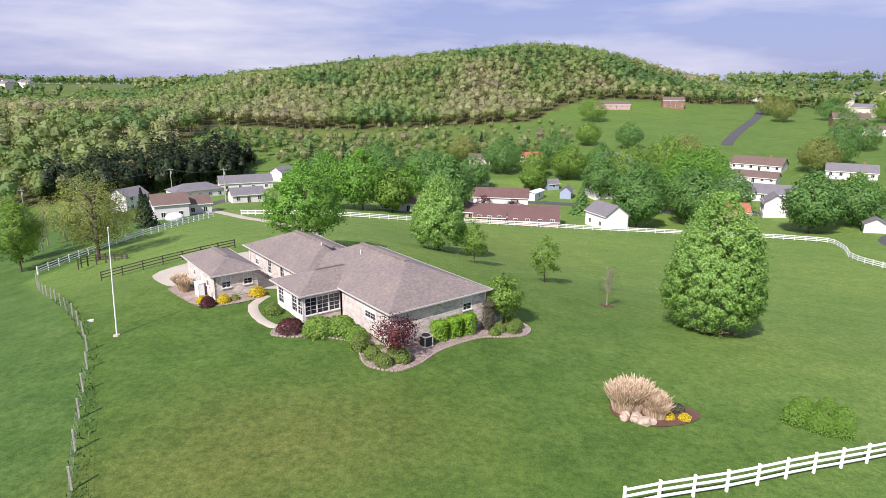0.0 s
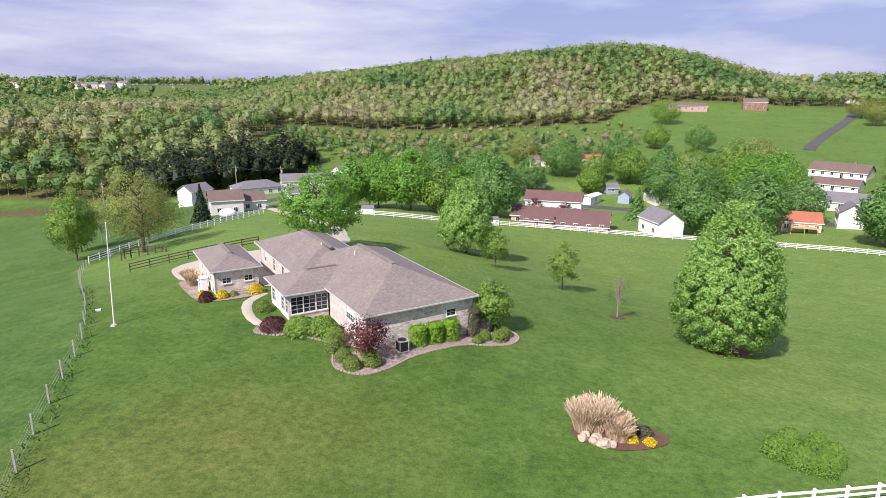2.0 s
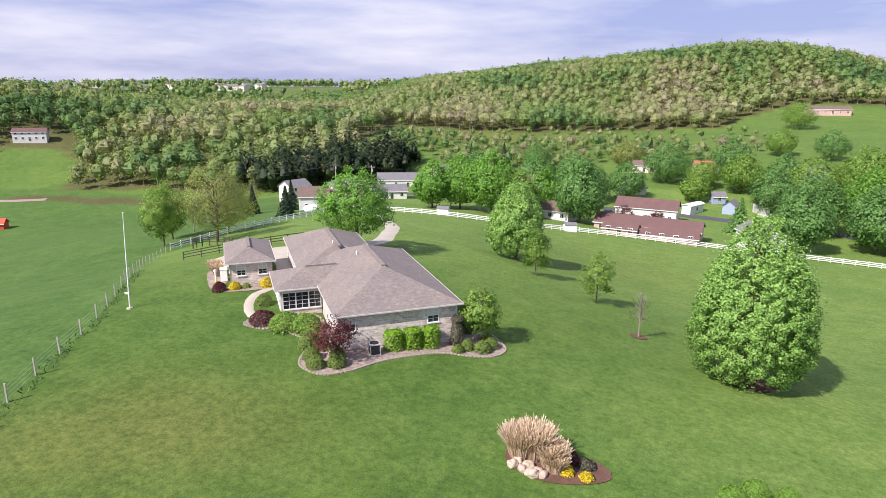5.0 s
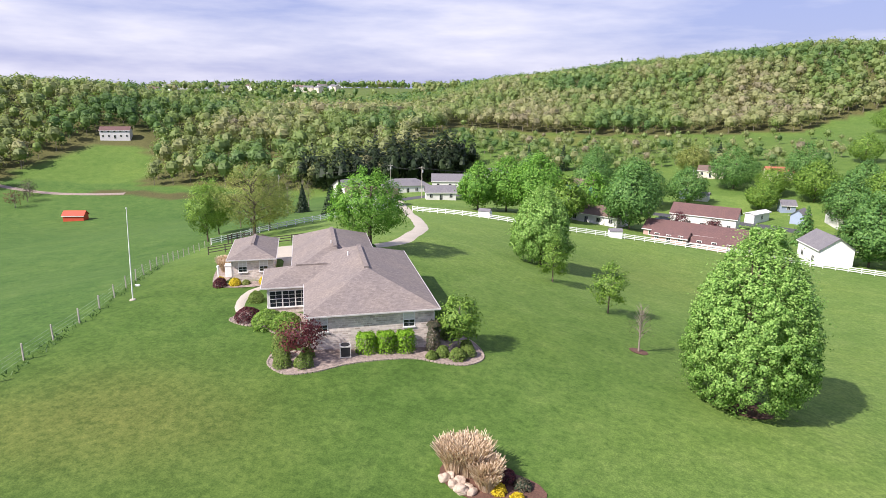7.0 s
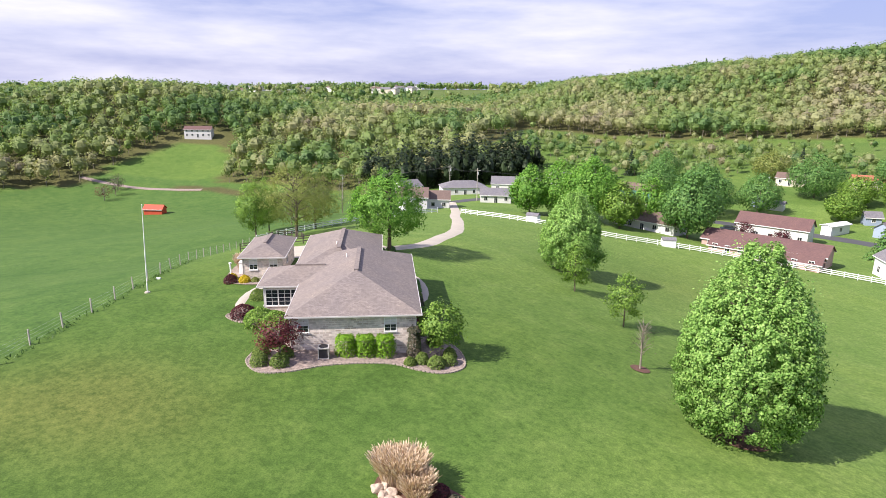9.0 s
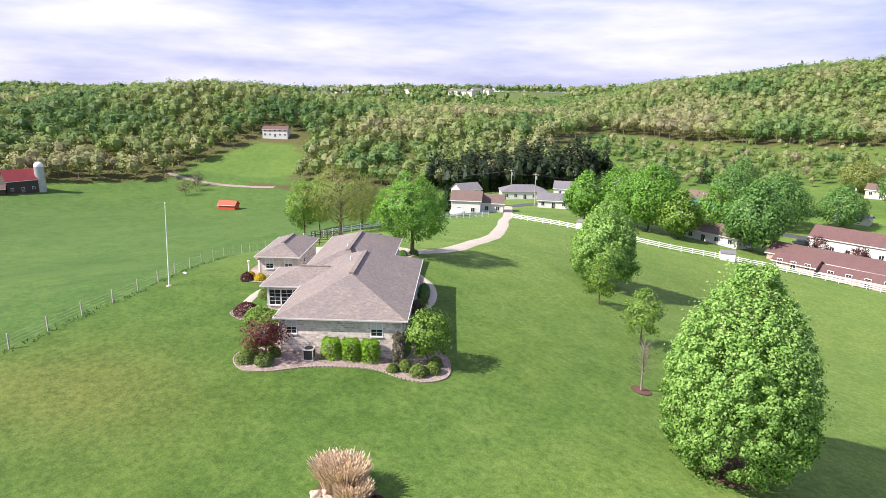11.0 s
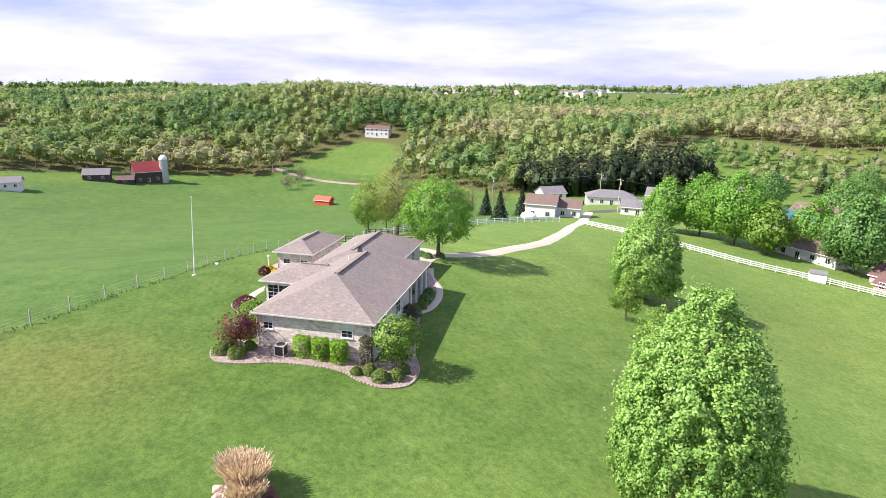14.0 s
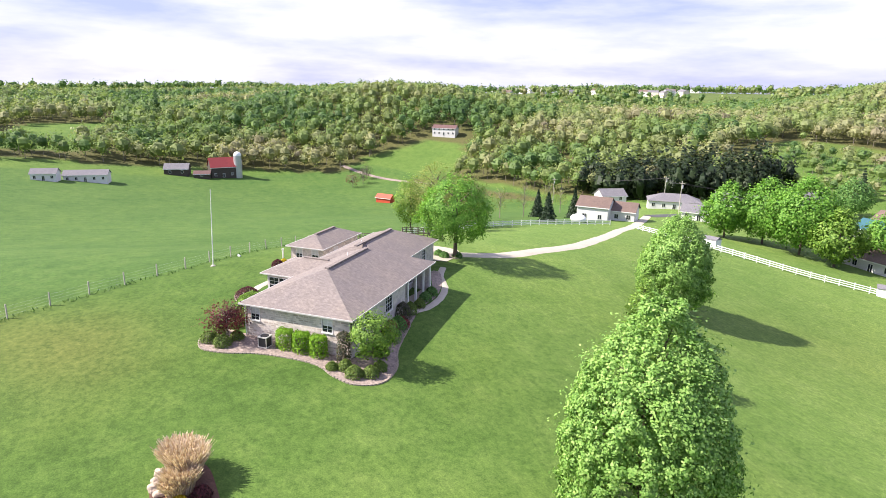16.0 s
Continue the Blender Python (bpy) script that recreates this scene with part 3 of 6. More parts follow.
def conifer(name, x, y, height, radius, leaf, label, seed=1, group="", count=2600):
    rng = np.random.default_rng(seed)
    ob = thing(name, label, "tree", (x, y, lz(x, y) - 0.08), rng.uniform(0, 360), group)
    part("trunk", tube(bmesh.new(), [(0, 0, -0.1), (0, 0, height * 0.5), (0, 0, height * 0.97)], [0.2, 0.12, 0.02], 7), BARK, ob)
    zr = rng.uniform(0, 1, count) ** 1.35
    tier = np.round(zr * 13) / 13
    th = rng.uniform(0, 2 * math.pi, count)
    arm = 0.75 + 0.3 * np.cos(7 * th + tier * 40)
    r = radius * (1.03 - tier) * arm * rng.uniform(0.25, 1, count) ** 0.6
    z = height * (0.05 + 0.95 * tier) - r * 0.32 + rng.normal(0, 0.12, count)
    p = np.stack([r * np.cos(th), r * np.sin(th), np.maximum(z, 0.15)], -1)
    out = np.stack([np.cos(th), np.sin(th), np.full(count, 0.3)], -1)
    v = leaf_quads(rng, p, out, 0.3)
    part("crown", mesh_np("crown", v, as_quads(v)), leaf, ob)
    return ob


def bush(name, x, y, rx, rz, leaf, label, seed=1, count=1500, size=0.07, profile=DOME, category="bush", group="", ry=None, turn=0.0):
    """A clipped or loose shrub: short stems and a dense coat of leaves."""
    rng = np.random.default_rng(seed)
    ob = thing(name, label, category, (x, y, lz(x, y) - 0.05), turn, group)
    bm = bmesh.new()
    for i in range(6):
        th = i * 1.05
        tube(bm, [(0.05 * math.cos(th), 0.05 * math.sin(th), -0.1), (rx * 0.35 * math.cos(th), rx * 0.35 * math.sin(th), rz * 0.45), (rx * 0.6 * math.cos(th), rx * 0.6 * math.sin(th), rz * 0.72)], [0.03, 0.022, 0.008], 5)
    part("woody_base", bm, BARK, ob)
    z = rng.uniform(0, 1, count) ** 0.8
    th = rng.uniform(0, 2 * math.pi, count)
    lump = 1 + 0.06 * np.sin(4 * th + 5 * z) + 0.05 * np.sin(7 * th - 6 * z)
    r = profile(z) * lump * rng.uniform(0.78, 1.03, count)
    p = np.stack([rx * r * np.cos(th), (ry or rx) * r * np.sin(th), 0.04 + z * rz * (1 + 0.05 * np.sin(3 * th))], -1)
    top = rng.uniform(0, 1, count) < 0.35
    rr = np.sqrt(rng.uniform(0, 1, count))
    p[top] = np.stack([rx * 0.95 * rr * np.cos(th), (ry or rx) * 0.95 * rr * np.sin(th), rz * (0.15 + 0.85 * (np.sqrt(np.clip(1 - rr ** 2, 0, 1)) if profile is DOME else 1 - 0.12 * rr ** 4))], -1)[top]
    out = p / np.array((rx, ry or rx, rz))
    out /= np.linalg.norm(out, axis=1, keepdims=True) + 1e-9
    v = leaf_quads(rng, p, out, size, 0.2)
    part("leaves", mesh_np("leaves", v, as_quads(v)), leaf, ob)
    return ob


BLOCK = lambda z: np.clip(1.05 - 0.25 * z ** 4, 0, 1)

# ---- the woods ----


def tree_kit(rng, cards, card, profile, aspect, core):
    """Leaf cards of one woodland tree of unit height, with its stem."""
    if profile is CONE:
        p, out = crown_points(rng, 1.0, 0.08, aspect, profile, cards, cards // 3, 0.02, 0.75)
        q, o = blob((0, 0, 0.36), aspect * 0.5, 0.3, *core)
    else:
        p, out = lobed_crown(rng, 0.2, 1.0, aspect, profile, cards, 9, 0.46)
        q, o = blob((0, 0, 0.58), aspect * 0.5, 0.24, *core)
    v = leaf_quads(rng, p, out, card, 0.3, 0.35)
    v, out = np.concatenate([v, q]), np.concatenate([out, o])
    stem = []
    for a in range(4):
        c0, c1 = a * math.pi / 2, (a + 1) * math.pi / 2
        stem += [(0.012 * math.cos(c0), 0.012 * math.sin(c0), -0.08), (0.012 * math.cos(c1), 0.012 * math.sin(c1), -0.08), (0.004 * math.cos(c1), 0.004 * math.sin(c1), 0.7), (0.004 * math.cos(c0), 0.004 * math.sin(c0), 0.7)]
    return v, np.array(stem), out


def woods(name, places, heights, tints, cards, card, label, profile=ROUND, aspect=0.45, leaf=None, seed=1, bark=None, core=(5, 4)):
    """Many trees in one object of crowns and one of stems."""
    rng = np.random.default_rng(seed)
    shapes = (profile, OVAL, profile) if profile is ROUND else (profile,)
    kits = [tree_kit(rng, cards, card, shapes[i % len(shapes)], aspect * rng.uniform(0.8, 1.2), core) for i in range(9)]
    plain = [tree_kit(rng, max(20, cards // 2), card * 1.3, shapes[i % len(shapes)], aspect * rng.uniform(0.8, 1.2), core) for i in range(9)]
    crowns, stems, tone, outs = [], [], [], []
    for (x, y), hgt, t in zip(places, heights, tints):
        c, s_, o_ = (plain if math.hypot(x, y) > 470 else kits)[rng.integers(0, 9)]
        a = rng.uniform(0, 2 * math.pi)
        m = np.array(((math.cos(a), -math.sin(a), 0), (math.sin(a), math.cos(a), 0), (0, 0, 1))) * hgt
        o = np.array((x, y, lz(x, y)))
        crowns.append(c @ m.T + o)
        stems.append(s_ @ m.T + o)
        outs.append(o_ @ m.T / hgt)
        tone.append(np.full(len(c), t))
    v = np.concatenate(crowns)
    ob = thing(name, label, "woods", kind="stuff")
    part("crowns", soften(mesh_np("crowns", v, as_quads(v), np.concatenate(tone)), v, np.concatenate(outs)), leaf or LEAF_WOODS, ob)
    v = np.concatenate(stems)
    part("stems", mesh_np("stems", v, as_quads(v)), bark or PALE_BARK, ob)
    return ob


def scatter(rng, poly, spacing, keep=1.0, holes=()):
    xs, ys = [p[0] for p in poly], [p[1] for p in poly]
    gx_, gy_ = np.meshgrid(np.arange(min(xs), max(xs), spacing), np.arange(min(ys), max(ys), spacing))
    q = np.stack([gx_.ravel(), gy_.ravel()], -1) + rng.uniform(-0.45, 0.45, (gx_.size, 2)) * spacing
    ok = inside(q[:, 0], q[:, 1], poly) & (rng.uniform(0, 1, len(q)) < keep)
    for hole in holes:
        ok &= ~inside(q[:, 0], q[:, 1], hole)
    return q[ok]


def patchy(q, scale, shift):
    return np.array([noise.noise(Vector((x * scale, y * scale, shift))) for x, y in q])


rng = np.random.default_rng(5)
q = scatter(rng, HILL_WOODS, 7.6)
t = np.clip(0.38 + 0.65 * patchy(q, 0.014, 3) + rng.normal(0, 0.1, len(q)) + 0.14 * (q[:, 1] < 540), 0, 0.99)
woods("hillside_woods", q, rng.uniform(10, 15, len(q)), t, 140, 0.048, "spring woods in mixed greens covering a round hill", seed=11)
q = scatter(rng, WEST_WOODS, 8.3, holes=(HOLLOW, FAR_LAWN))
q = q[(np.hypot(q[:, 0] + 60, q[:, 1] - 40) < 640)]
t = np.clip(0.38 + 0.65 * patchy(q, 0.014, 8) + rng.normal(0, 0.11, len(q)) + 0.16 * (q[:, 0] > -250), 0, 0.99)
woods("west_woods", q, rng.uniform(10, 16.5, len(q)), t, 130, 0.048, "spring woods in mixed greens on a valley side", seed=12)
q = scatter(rng, DELL_WOODS, 7.6, 0.85)
woods("dell_woods", q, rng.uniform(5, 10, len(q)), np.clip(0.45 + rng.normal(0, 0.22, len(q)), 0, 0.99), 120, 0.05, "low budding trees in a valley bottom", seed=13)
q = scatter(rng, [(-130, 362), (-25, 368), (70, 335), (95, 380), (70, 436), (0, 424), (-60, 408), (-150, 392)], 9.5, 0.42)
woods("field_scrub", q, rng.uniform(3.5, 8, len(q)), np.clip(0.5 + rng.normal(0, 0.2, len(q)), 0, 0.99), 90, 0.06, "scattered scrub and saplings in a rough field", seed=16)
q = scatter(rng, [(-160, 236), (-132, 229), (-112, 244), (-90, 268), (-94, 302), (-116, 304), (-136, 268), (-158, 256)], 4.9)
woods("conifer_grove", q, rng.uniform(13, 22, len(q)), rng.uniform(0, 1, len(q)), 230, 0.04, "dark grove of tall conifers behind the houses", profile=CONE, aspect=0.21, leaf=LEAF_PINE_WOODS, seed=14, bark=BARK)
far = []
while len(far) < 5200:
    a, r = rng.uniform(-100, 42), 600 + 1300 * rng.uniform() ** 1.7
    x, y = r * math.sin(radians(a)), r * math.cos(radians(a))
    if -50 < a < -30 and 850 < r < 1250 and rng.uniform() < 0.25:
        continue
    if noise.noise(Vector((x * 0.004, y * 0.004, 1.7))) > -0.25:
        far.append((x, y))
q = np.array(far)
q = q[~inside(q[:, 0], q[:, 1], HILL_WOODS) & ~(inside(q[:, 0], q[:, 1], WEST_WOODS) & (np.hypot(q[:, 0] + 60, q[:, 1] - 40) < 640))]
woods("distant_woods", q, rng.uniform(10, 17, len(q)), np.clip(0.3 + 0.4 * patchy(q, 0.006, 2) + rng.normal(0, 0.16, len(q)), 0, 0.99), 26, 0.085, "distant belts of spring trees along the ridges", seed=15, aspect=0.5, core=(5, 4))

# ---- the house ----


def hip_roof(u0, u1, v0, v1, ze, slope, along="v"):
    """A hipped roof over an eave rectangle: its slopes, and its ridge's ends."""
    half = ((u1 - u0) if along == "v" else (v1 - v0)) / 2
    zr = ze + half * slope
    if along == "v":
        c = (u0 + u1) / 2
        a, b = (c, v0 + half, zr), (c, v1 - half, zr)
    else:
        c = (v0 + v1) / 2
        a, b = (u0 + half, c, zr), (u1 - half, c, zr)
    bm = bmesh.new()
    e = [bm.verts.new((x, y, ze)) for x, y in ((u0, v0), (u1, v0), (u1, v1), (u0, v1))]
    lo = [bm.verts.new((x, y, ze - 0.06)) for x, y in ((u0, v0), (u1, v0), (u1, v1), (u0, v1))]
    ra, rb = bm.verts.new(a), bm.verts.new(b)
    if along == "v":
        fs = ((e[0], e[1], ra), (e[1], e[2], rb, ra), (e[2], e[3], rb), (e[3], e[0], ra, rb))
    else:
        fs = ((e[0], e[1], rb, ra), (e[1], e[2], rb), (e[2], e[3], ra, rb), (e[3], e[0], ra))
    for f in fs:
        bm.faces.new(f)
    for i in range(4):
        bm.faces.new((lo[i], lo[(i + 1) % 4], e[(i + 1) % 4], e[i]))
    bm.faces.new(lo[::-1])
    return bm, a, b


def gable_roof(l, w, ze, rise, thick=0.14, over=0.4):
    """A gabled roof along x, of two thick slopes."""
    bm = bmesh.new()
    hw_, hl = w / 2 + over, l / 2 + over
    d = rise * over / (w / 2)
    for s_ in (-1, 1):
        low, top = (s_ * hw_, ze - d), (0.0, ze + rise)
        v = [bm.verts.new((x, y, z + t)) for t in (0, thick) for x in (-hl, hl) for y, z in (low, top)]
        for f in ((0, 1, 3, 2), (4, 6, 7, 5), (0, 4, 5, 1), (2, 3, 7, 6), (0, 2, 6, 4), (1, 5, 7, 3)):
            bm.faces.new([v[i] for i in f])
    return bm


def wall_panel(length, z0, z1, thick, holes):
    """A wall along x from 0 to length, outer face at y = 0, with openings (x0, x1, za, zb) right through it."""
    xs = sorted({0, length, *(h[0] for h in holes), *(h[1] for h in holes)})
    zs = sorted({z0, z1, *(h[2] for h in holes), *(h[3] for h in holes)})
    bm = bmesh.new()
    for xa, xb in zip(xs, xs[1:]):
        run = None
        for za, zb in zip(zs, zs[1:]):
            mx, mz = (xa + xb) / 2, (za + zb) / 2
            if any(h[0] < mx < h[1] and h[2] < mz < h[3] for h in holes):
                if run:
                    box(xa, xb, 0, thick, run[0], run[1], bm)
                run = None
            else:
                run = (run[0] if run else za, zb)
        if run:
            box(xa, xb, 0, thick, run[0], run[1], bm)
    bmesh.ops.remove_doubles(bm, verts=bm.verts[:], dist=0.0005)
    return bm


def window(parent, x0, x1, za, zb, at, bars=2, head=0.06):
    """A sash window in an opening: frame, meeting rail, glazing bars, two panes and a sill."""
    o = new("window")
    o.parent, o.matrix_basis, o.empty_display_size = parent, at, 0.1
    bm = bmesh.new()
    f = head
    box(x0 - f, x0, -0.035, 0.10, za - f, zb + f, bm)
    box(x1, x1 + f, -0.035, 0.10, za - f, zb + f, bm)
    box(x0, x1, -0.035, 0.10, zb, zb + f, bm)
    box(x0, x1, -0.035, 0.10, za - f, za, bm)
    zm = (za + zb) / 2
    box(x0, x1, 0.0, 0.07, zm - 0.025, zm + 0.025, bm)
    for i in range(1, bars):
        xb = x0 + (x1 - x0) * i / bars
        box(xb - 0.015, xb + 0.015, 0.02, 0.06, za, zm - 0.025, bm)
        box(xb - 0.015, xb + 0.015, 0.02, 0.06, zm + 0.025, zb, bm)
    for z in ((za + zm) / 2, (zb + zm) / 2):
        box(x0, x1, 0.024, 0.056, z - 0.012, z + 0.012, bm)
    part("window_frame", bm, TRIM, o, "white window frame")
    part("pane", box(x0, x1, 0.035, 0.045, za, zm), GLASS, o)
    part("pane", box(x0, x1, 0.035, 0.045, zm, zb), BLIND if za > 1.3 else GLASS, o)
    part("window_sill", box(x0 - 0.1, x1 + 0.1, -0.09, -0.037, za - 0.12, za - 0.02), TRIM, o)
    return o


house = thing("house", "long single-storey pale stone house with grey-brown hipped roof", "house", tuple(HOUSE_AT), HOUSE_TURN)
EAVE, ROOFSLOPE = 3.1, 0.41


def side(parent, x, y, turn, length, holes, material, name="wall", z0=-1.2, z1=EAVE, thick=0.22):
    m = pose(x, y, 0, 0, 0, turn)
    w_ = part(name, wall_panel(length, z0, z1, thick, [h[:4] for h in holes]), material, parent, at=m)
    for h in holes:
        if h[4] == "w":
            window(parent, *h[:4], m, bars=h[5] if len(h) > 5 else 2)
    return w_


# main block: end wall, back (west) wall, front (east) wall with the porch set in
side(house, 0.4, 0.4, 0, 10.1, [(0.55, 1.35, 1.65, 2.75, "w"), (7.55, 8.45, 1.6, 2.75, "w")], STONE)
side(house, 0.4, 8.4, -90, 7.8, [(4.0, 5.6, 1.6, 2.7, "w", 4)], PALE, "wall")
side(house, 10.5, 0.4 + 0.22, 90, 11.2, [(2.4, 3.4, 1.2, 2.7, "w"), (6.6, 8.0, 1.2, 2.7, "w", 3)], PALE)
side(house, 8.6, 11.8, 90, 6.8, [(1.0, 2.2, 0.6, 2.7, "w"), (3.6, 4.6, 0.0, 2.5, "d"), (5.2, 6.2, 0.8, 2.6, "w")], PALE)
side(house, 8.6, 11.6, 0, 1.68, [], PALE)
side(house, 10.5, 18.4, 180, 10.1, [], PALE)
part("door", soft_box(8.66, 8.72, 15.42, 16.38, 0, 2.5, 0.01), DARK_WOOD, house, "dark front door")
# back block
side(house, -0.7, 27.6, -90, 13.0, [(1.5, 2.4, 1.4, 2.5, "w"), (5.0, 5.9, 1.2, 2.6, "w"), (8.2, 9.1, 0.4, 2.6, "w"), (10.6, 11.5, 0.5, 2.55, "d")], PALE)
side(house, 7.3, 18.62, 90, 9.2, [(2.0, 3.0, 1.2, 2.6, "w"), (5.6, 6.6, 1.2, 2.6, "w")], PALE)
side(house, 7.3, 28.04, 180, 8.0, [(1.0, 3.6, 0.0, 2.4, "d"), (4.4, 7.0, 0.0, 2.4, "d")], PALE)
part("door", soft_box(-0.62, -0.56, 16.12, 17.0, 0.5, 2.55, 0.01), TRIM, house, "white side door")
for a in (1.02, 4.42):
    part("garage_door", soft_box(7.3 - a - 2.56, 7.3 - a, 27.9, 27.96, 0.0, 2.4, 0.02), TRIM, house, "white garage door")
for u0, u1, v0, v1, zz, along, ends in ((0.0, 10.95, 0.0, 18.9, EAVE, "v", 1), (-1.15, 7.7, 13.0, 28.5, EAVE - 0.02, "v", 2)):
    bm, a, b = hip_roof(u0, u1, v0, v1, zz, ROOFSLOPE)
    part("roof", bm, ROOF, house)
    v_from = a[1] if ends == 1 else 15.2
    bm = prism([(a[0] - 0.2, v_from), (a[0] + 0.2, v_from), (a[0] + 0.2, b[1]), (a[0] - 0.2, b[1])], a[2] - 0.05, a[2] + 0.1)
    part("ridge_vent", bm, DARK_WOOD if ends == 0 else ROOF, house)
    for x0, x1, y0, y1 in ((u0 - 0.05, u1 + 0.05, v0 - 0.06, v0 - 0.004), (u1 + 0.004, u1 + 0.06, v0, v1), (u0 - 0.06, u0 - 0.004, v0, v1), (u0 - 0.05, u1 + 0.05, v1 + 0.004, v1 + 0.06)):
        part("gutter", box(x0, x1, y0, y1, zz - 0.11, zz + 0.01), GUTTER, house, "white gutter")
# sunroom wing
side(house, -3.3, 8.7, 0, 3.68, [(0.22, 1.28, 1.05, 2.55, "w", 2), (1.38, 2.44, 1.05, 2.55, "w", 2), (2.54, 3.55, 1.05, 2.55, "w", 2)], STONE, z1=3.0)
side(house, -3.3, 14.2, -90, 5.5, [(0.4, 1.5, 1.05, 2.5, "w", 2), (1.9, 2.9, 0.35, 2.5, "d"), (3.3, 4.3, 1.05, 2.5, "w", 2), (4.5, 5.35, 1.05, 2.5, "w", 2)], TRIM, z1=3.0)
side(house, 0.4, 14.2, 180, 3.68, [], PALE, z1=3.0)
part("door", soft_box(-3.24, -3.18, 11.32, 12.28, 0.35, 2.5, 0.01), TRIM, house, "white sunroom door")
bm, a, b = hip_roof(-3.8, 6.2, 8.3, 14.6, 3.02, 0.37, "u")
part("wing_roof", bm, ROOF, house)
part("ridge_vent", prism([(a[0], a[1] - 0.15), (2.2, a[1] - 0.15), (2.2, a[1] + 0.15), (a[0], a[1] + 0.15)], a[2] - 0.05, a[2] + 0.08), ROOF, house)
for x0, x1, y0, y1 in ((-3.86, -0.01, 8.24, 8.296), (-3.86, -3.804, 8.3, 14.6), (-3.86, -0.7, 14.604, 14.66)):
    part("gutter", box(x0, x1, y0, y1, 2.91, 3.03), GUTTER, house, "white gutter")
# porch posts, downspouts, roof pipes
for v in (12.2, 14.3, 16.4, 18.3):
    part("porch_post", soft_box(10.42, 10.62, v, v + 0.2, -0.9, EAVE - 0.08), TRIM, house, "white square porch post")
part("porch_floor", box(8.7, 10.7, 11.9, 18.6, -0.9, -0.02), CONCRETE, house)
for u, v in ((0.34, 0.34), (10.5, 0.34), (-0.78, 27.6)):
    part("downspout", tube(bmesh.new(), [(u, v, -0.6), (u, v, 2.7), (u - 0.1, v - 0.18, 2.98)], [0.045, 0.045, 0.045], 6), TRIM, house, "white downspout")
for u, v, z in ((2.95, 17.2, 4.55), (4.3, 11.6, 4.75)):
    part("roof_pipe", tube(bmesh.new(), [(u, v, z - 0.3), (u, v, z + 0.5)], [0.06, 0.06], 8), TRIM, house, "white vent pipe")

garage = thing("garage", "small stone outbuilding with a grey-brown hipped roof", "garage", tuple(HOUSE_AT), HOUSE_TURN)
side(garage, -7.5, 19.2, 0, 4.3, [(0.75, 1.55, 1.5, 2.6, "w"), (2.9, 3.7, 1.5, 2.6, "w")], STONE, z0=-0.5, z1=2.9)
side(garage, -7.5, 27.9, -90, 8.7, [(2.2, 2.9, 1.5, 2.4, "w"), (6.4, 7.1, 1.4, 2.4, "w"), (4.2, 5.2, 0.3, 2.3, "d")], PALE, z0=-0.5, z1=2.9)
side(garage, -3.2, 19.42, 90, 8.3, [(2.4, 3.2, 1.5, 2.4, "w")], STONE, z0=-0.5, z1=2.9)
side(garage, -3.2, 27.9, 180, 4.3, [(0.8, 3.5, 0.3, 2.5, "d")], PALE, z0=-0.5, z1=2.9)
part("door", soft_box(-7.44, -7.38, 22.72, 23.68, 0.3, 2.3, 0.01), TRIM, garage, "white side door")
part("garage_door", soft_box(-6.68, -4.02, 27.78, 27.84, 0.3, 2.5, 0.02), TRIM, garage, "white garage door")
bm, a, b = hip_roof(-7.9, -2.85, 18.8, 28.3, 2.92, 0.42)
part("roof", bm, ROOF, garage)
part("ridge_vent", prism([(a[0] - 0.16, a[1]), (a[0] + 0.16, a[1]), (a[0] + 0.16, b[1]), (a[0] - 0.16, b[1])], a[2] - 0.05, a[2] + 0.09), ROOF, garage)
for x0, x1, y0, y1 in ((-7.96, -2.79, 18.74, 18.796), (-7.96, -7.904, 18.8, 28.3), (-2.846, -2.79, 18.8, 28.3), (-7.96, -2.79, 28.304, 28.36)):
    part("gutter", box(x0, x1, y0, y1, 2.82, 2.93), GUTTER, garage, "white gutter")

# ---- garden by the house ----
bed("gravel_bed", [hw(*p) for p in ((0.2, 0.6), (-1.6, 2.6), (-3.2, 5.0), (-5.4, 6.4), (-6.6, 7.8), (-5.6, 9.2), (-4.2, 8.6), (-3.3, 8.6), (-0.2, 8.2), (0.3, 4.5), (0.5, 0.8), (5, 0.8), (10.6, 0.8), (10.8, 6), (10.9, 11.4), (10.8, 18), (9.4, 21), (8.2, 24), (9.2, 25), (11, 21), (11.8, 17), (11.6, 13.6), (12.2, 9), (13.2, 4), (14.4, 1), (14.3, -1.6), (12.6, -2.9), (10.6, -2.6), (8.6, -1.7), (6.2, -1.7), (3.2, -2.2), (0.6, -3.2), (-1.6, -3.2), (-2.9, -1.4), (-2.4, 0.6))], 0.05, GRAVEL, "pinkish gravel planting bed round the house", "flower bed", 0.6)
bed("side_bed", [hw(*p) for p in ((-8.0, 18.9), (-3.2, 18.9), (-3.4, 17.2), (-5, 16.8), (-7.4, 17.1), (-9.2, 18.4), (-9.8, 22), (-9.8, 27.4), (-8.3, 27.4), (-7.7, 22))], 0.05, GRAVEL, "gravel planting bed round the outbuilding", "flower bed", 0.6)
STONE_PIECE = bpy.data.meshes.new("edging_stone")
_e = soft_box(-0.13, 0.13, -0.06, 0.06, -0.06, 0.11, 0.03)
_e.to_mesh(STONE_PIECE)
_e.free()
STONE_PIECE.materials.append(EDGING)
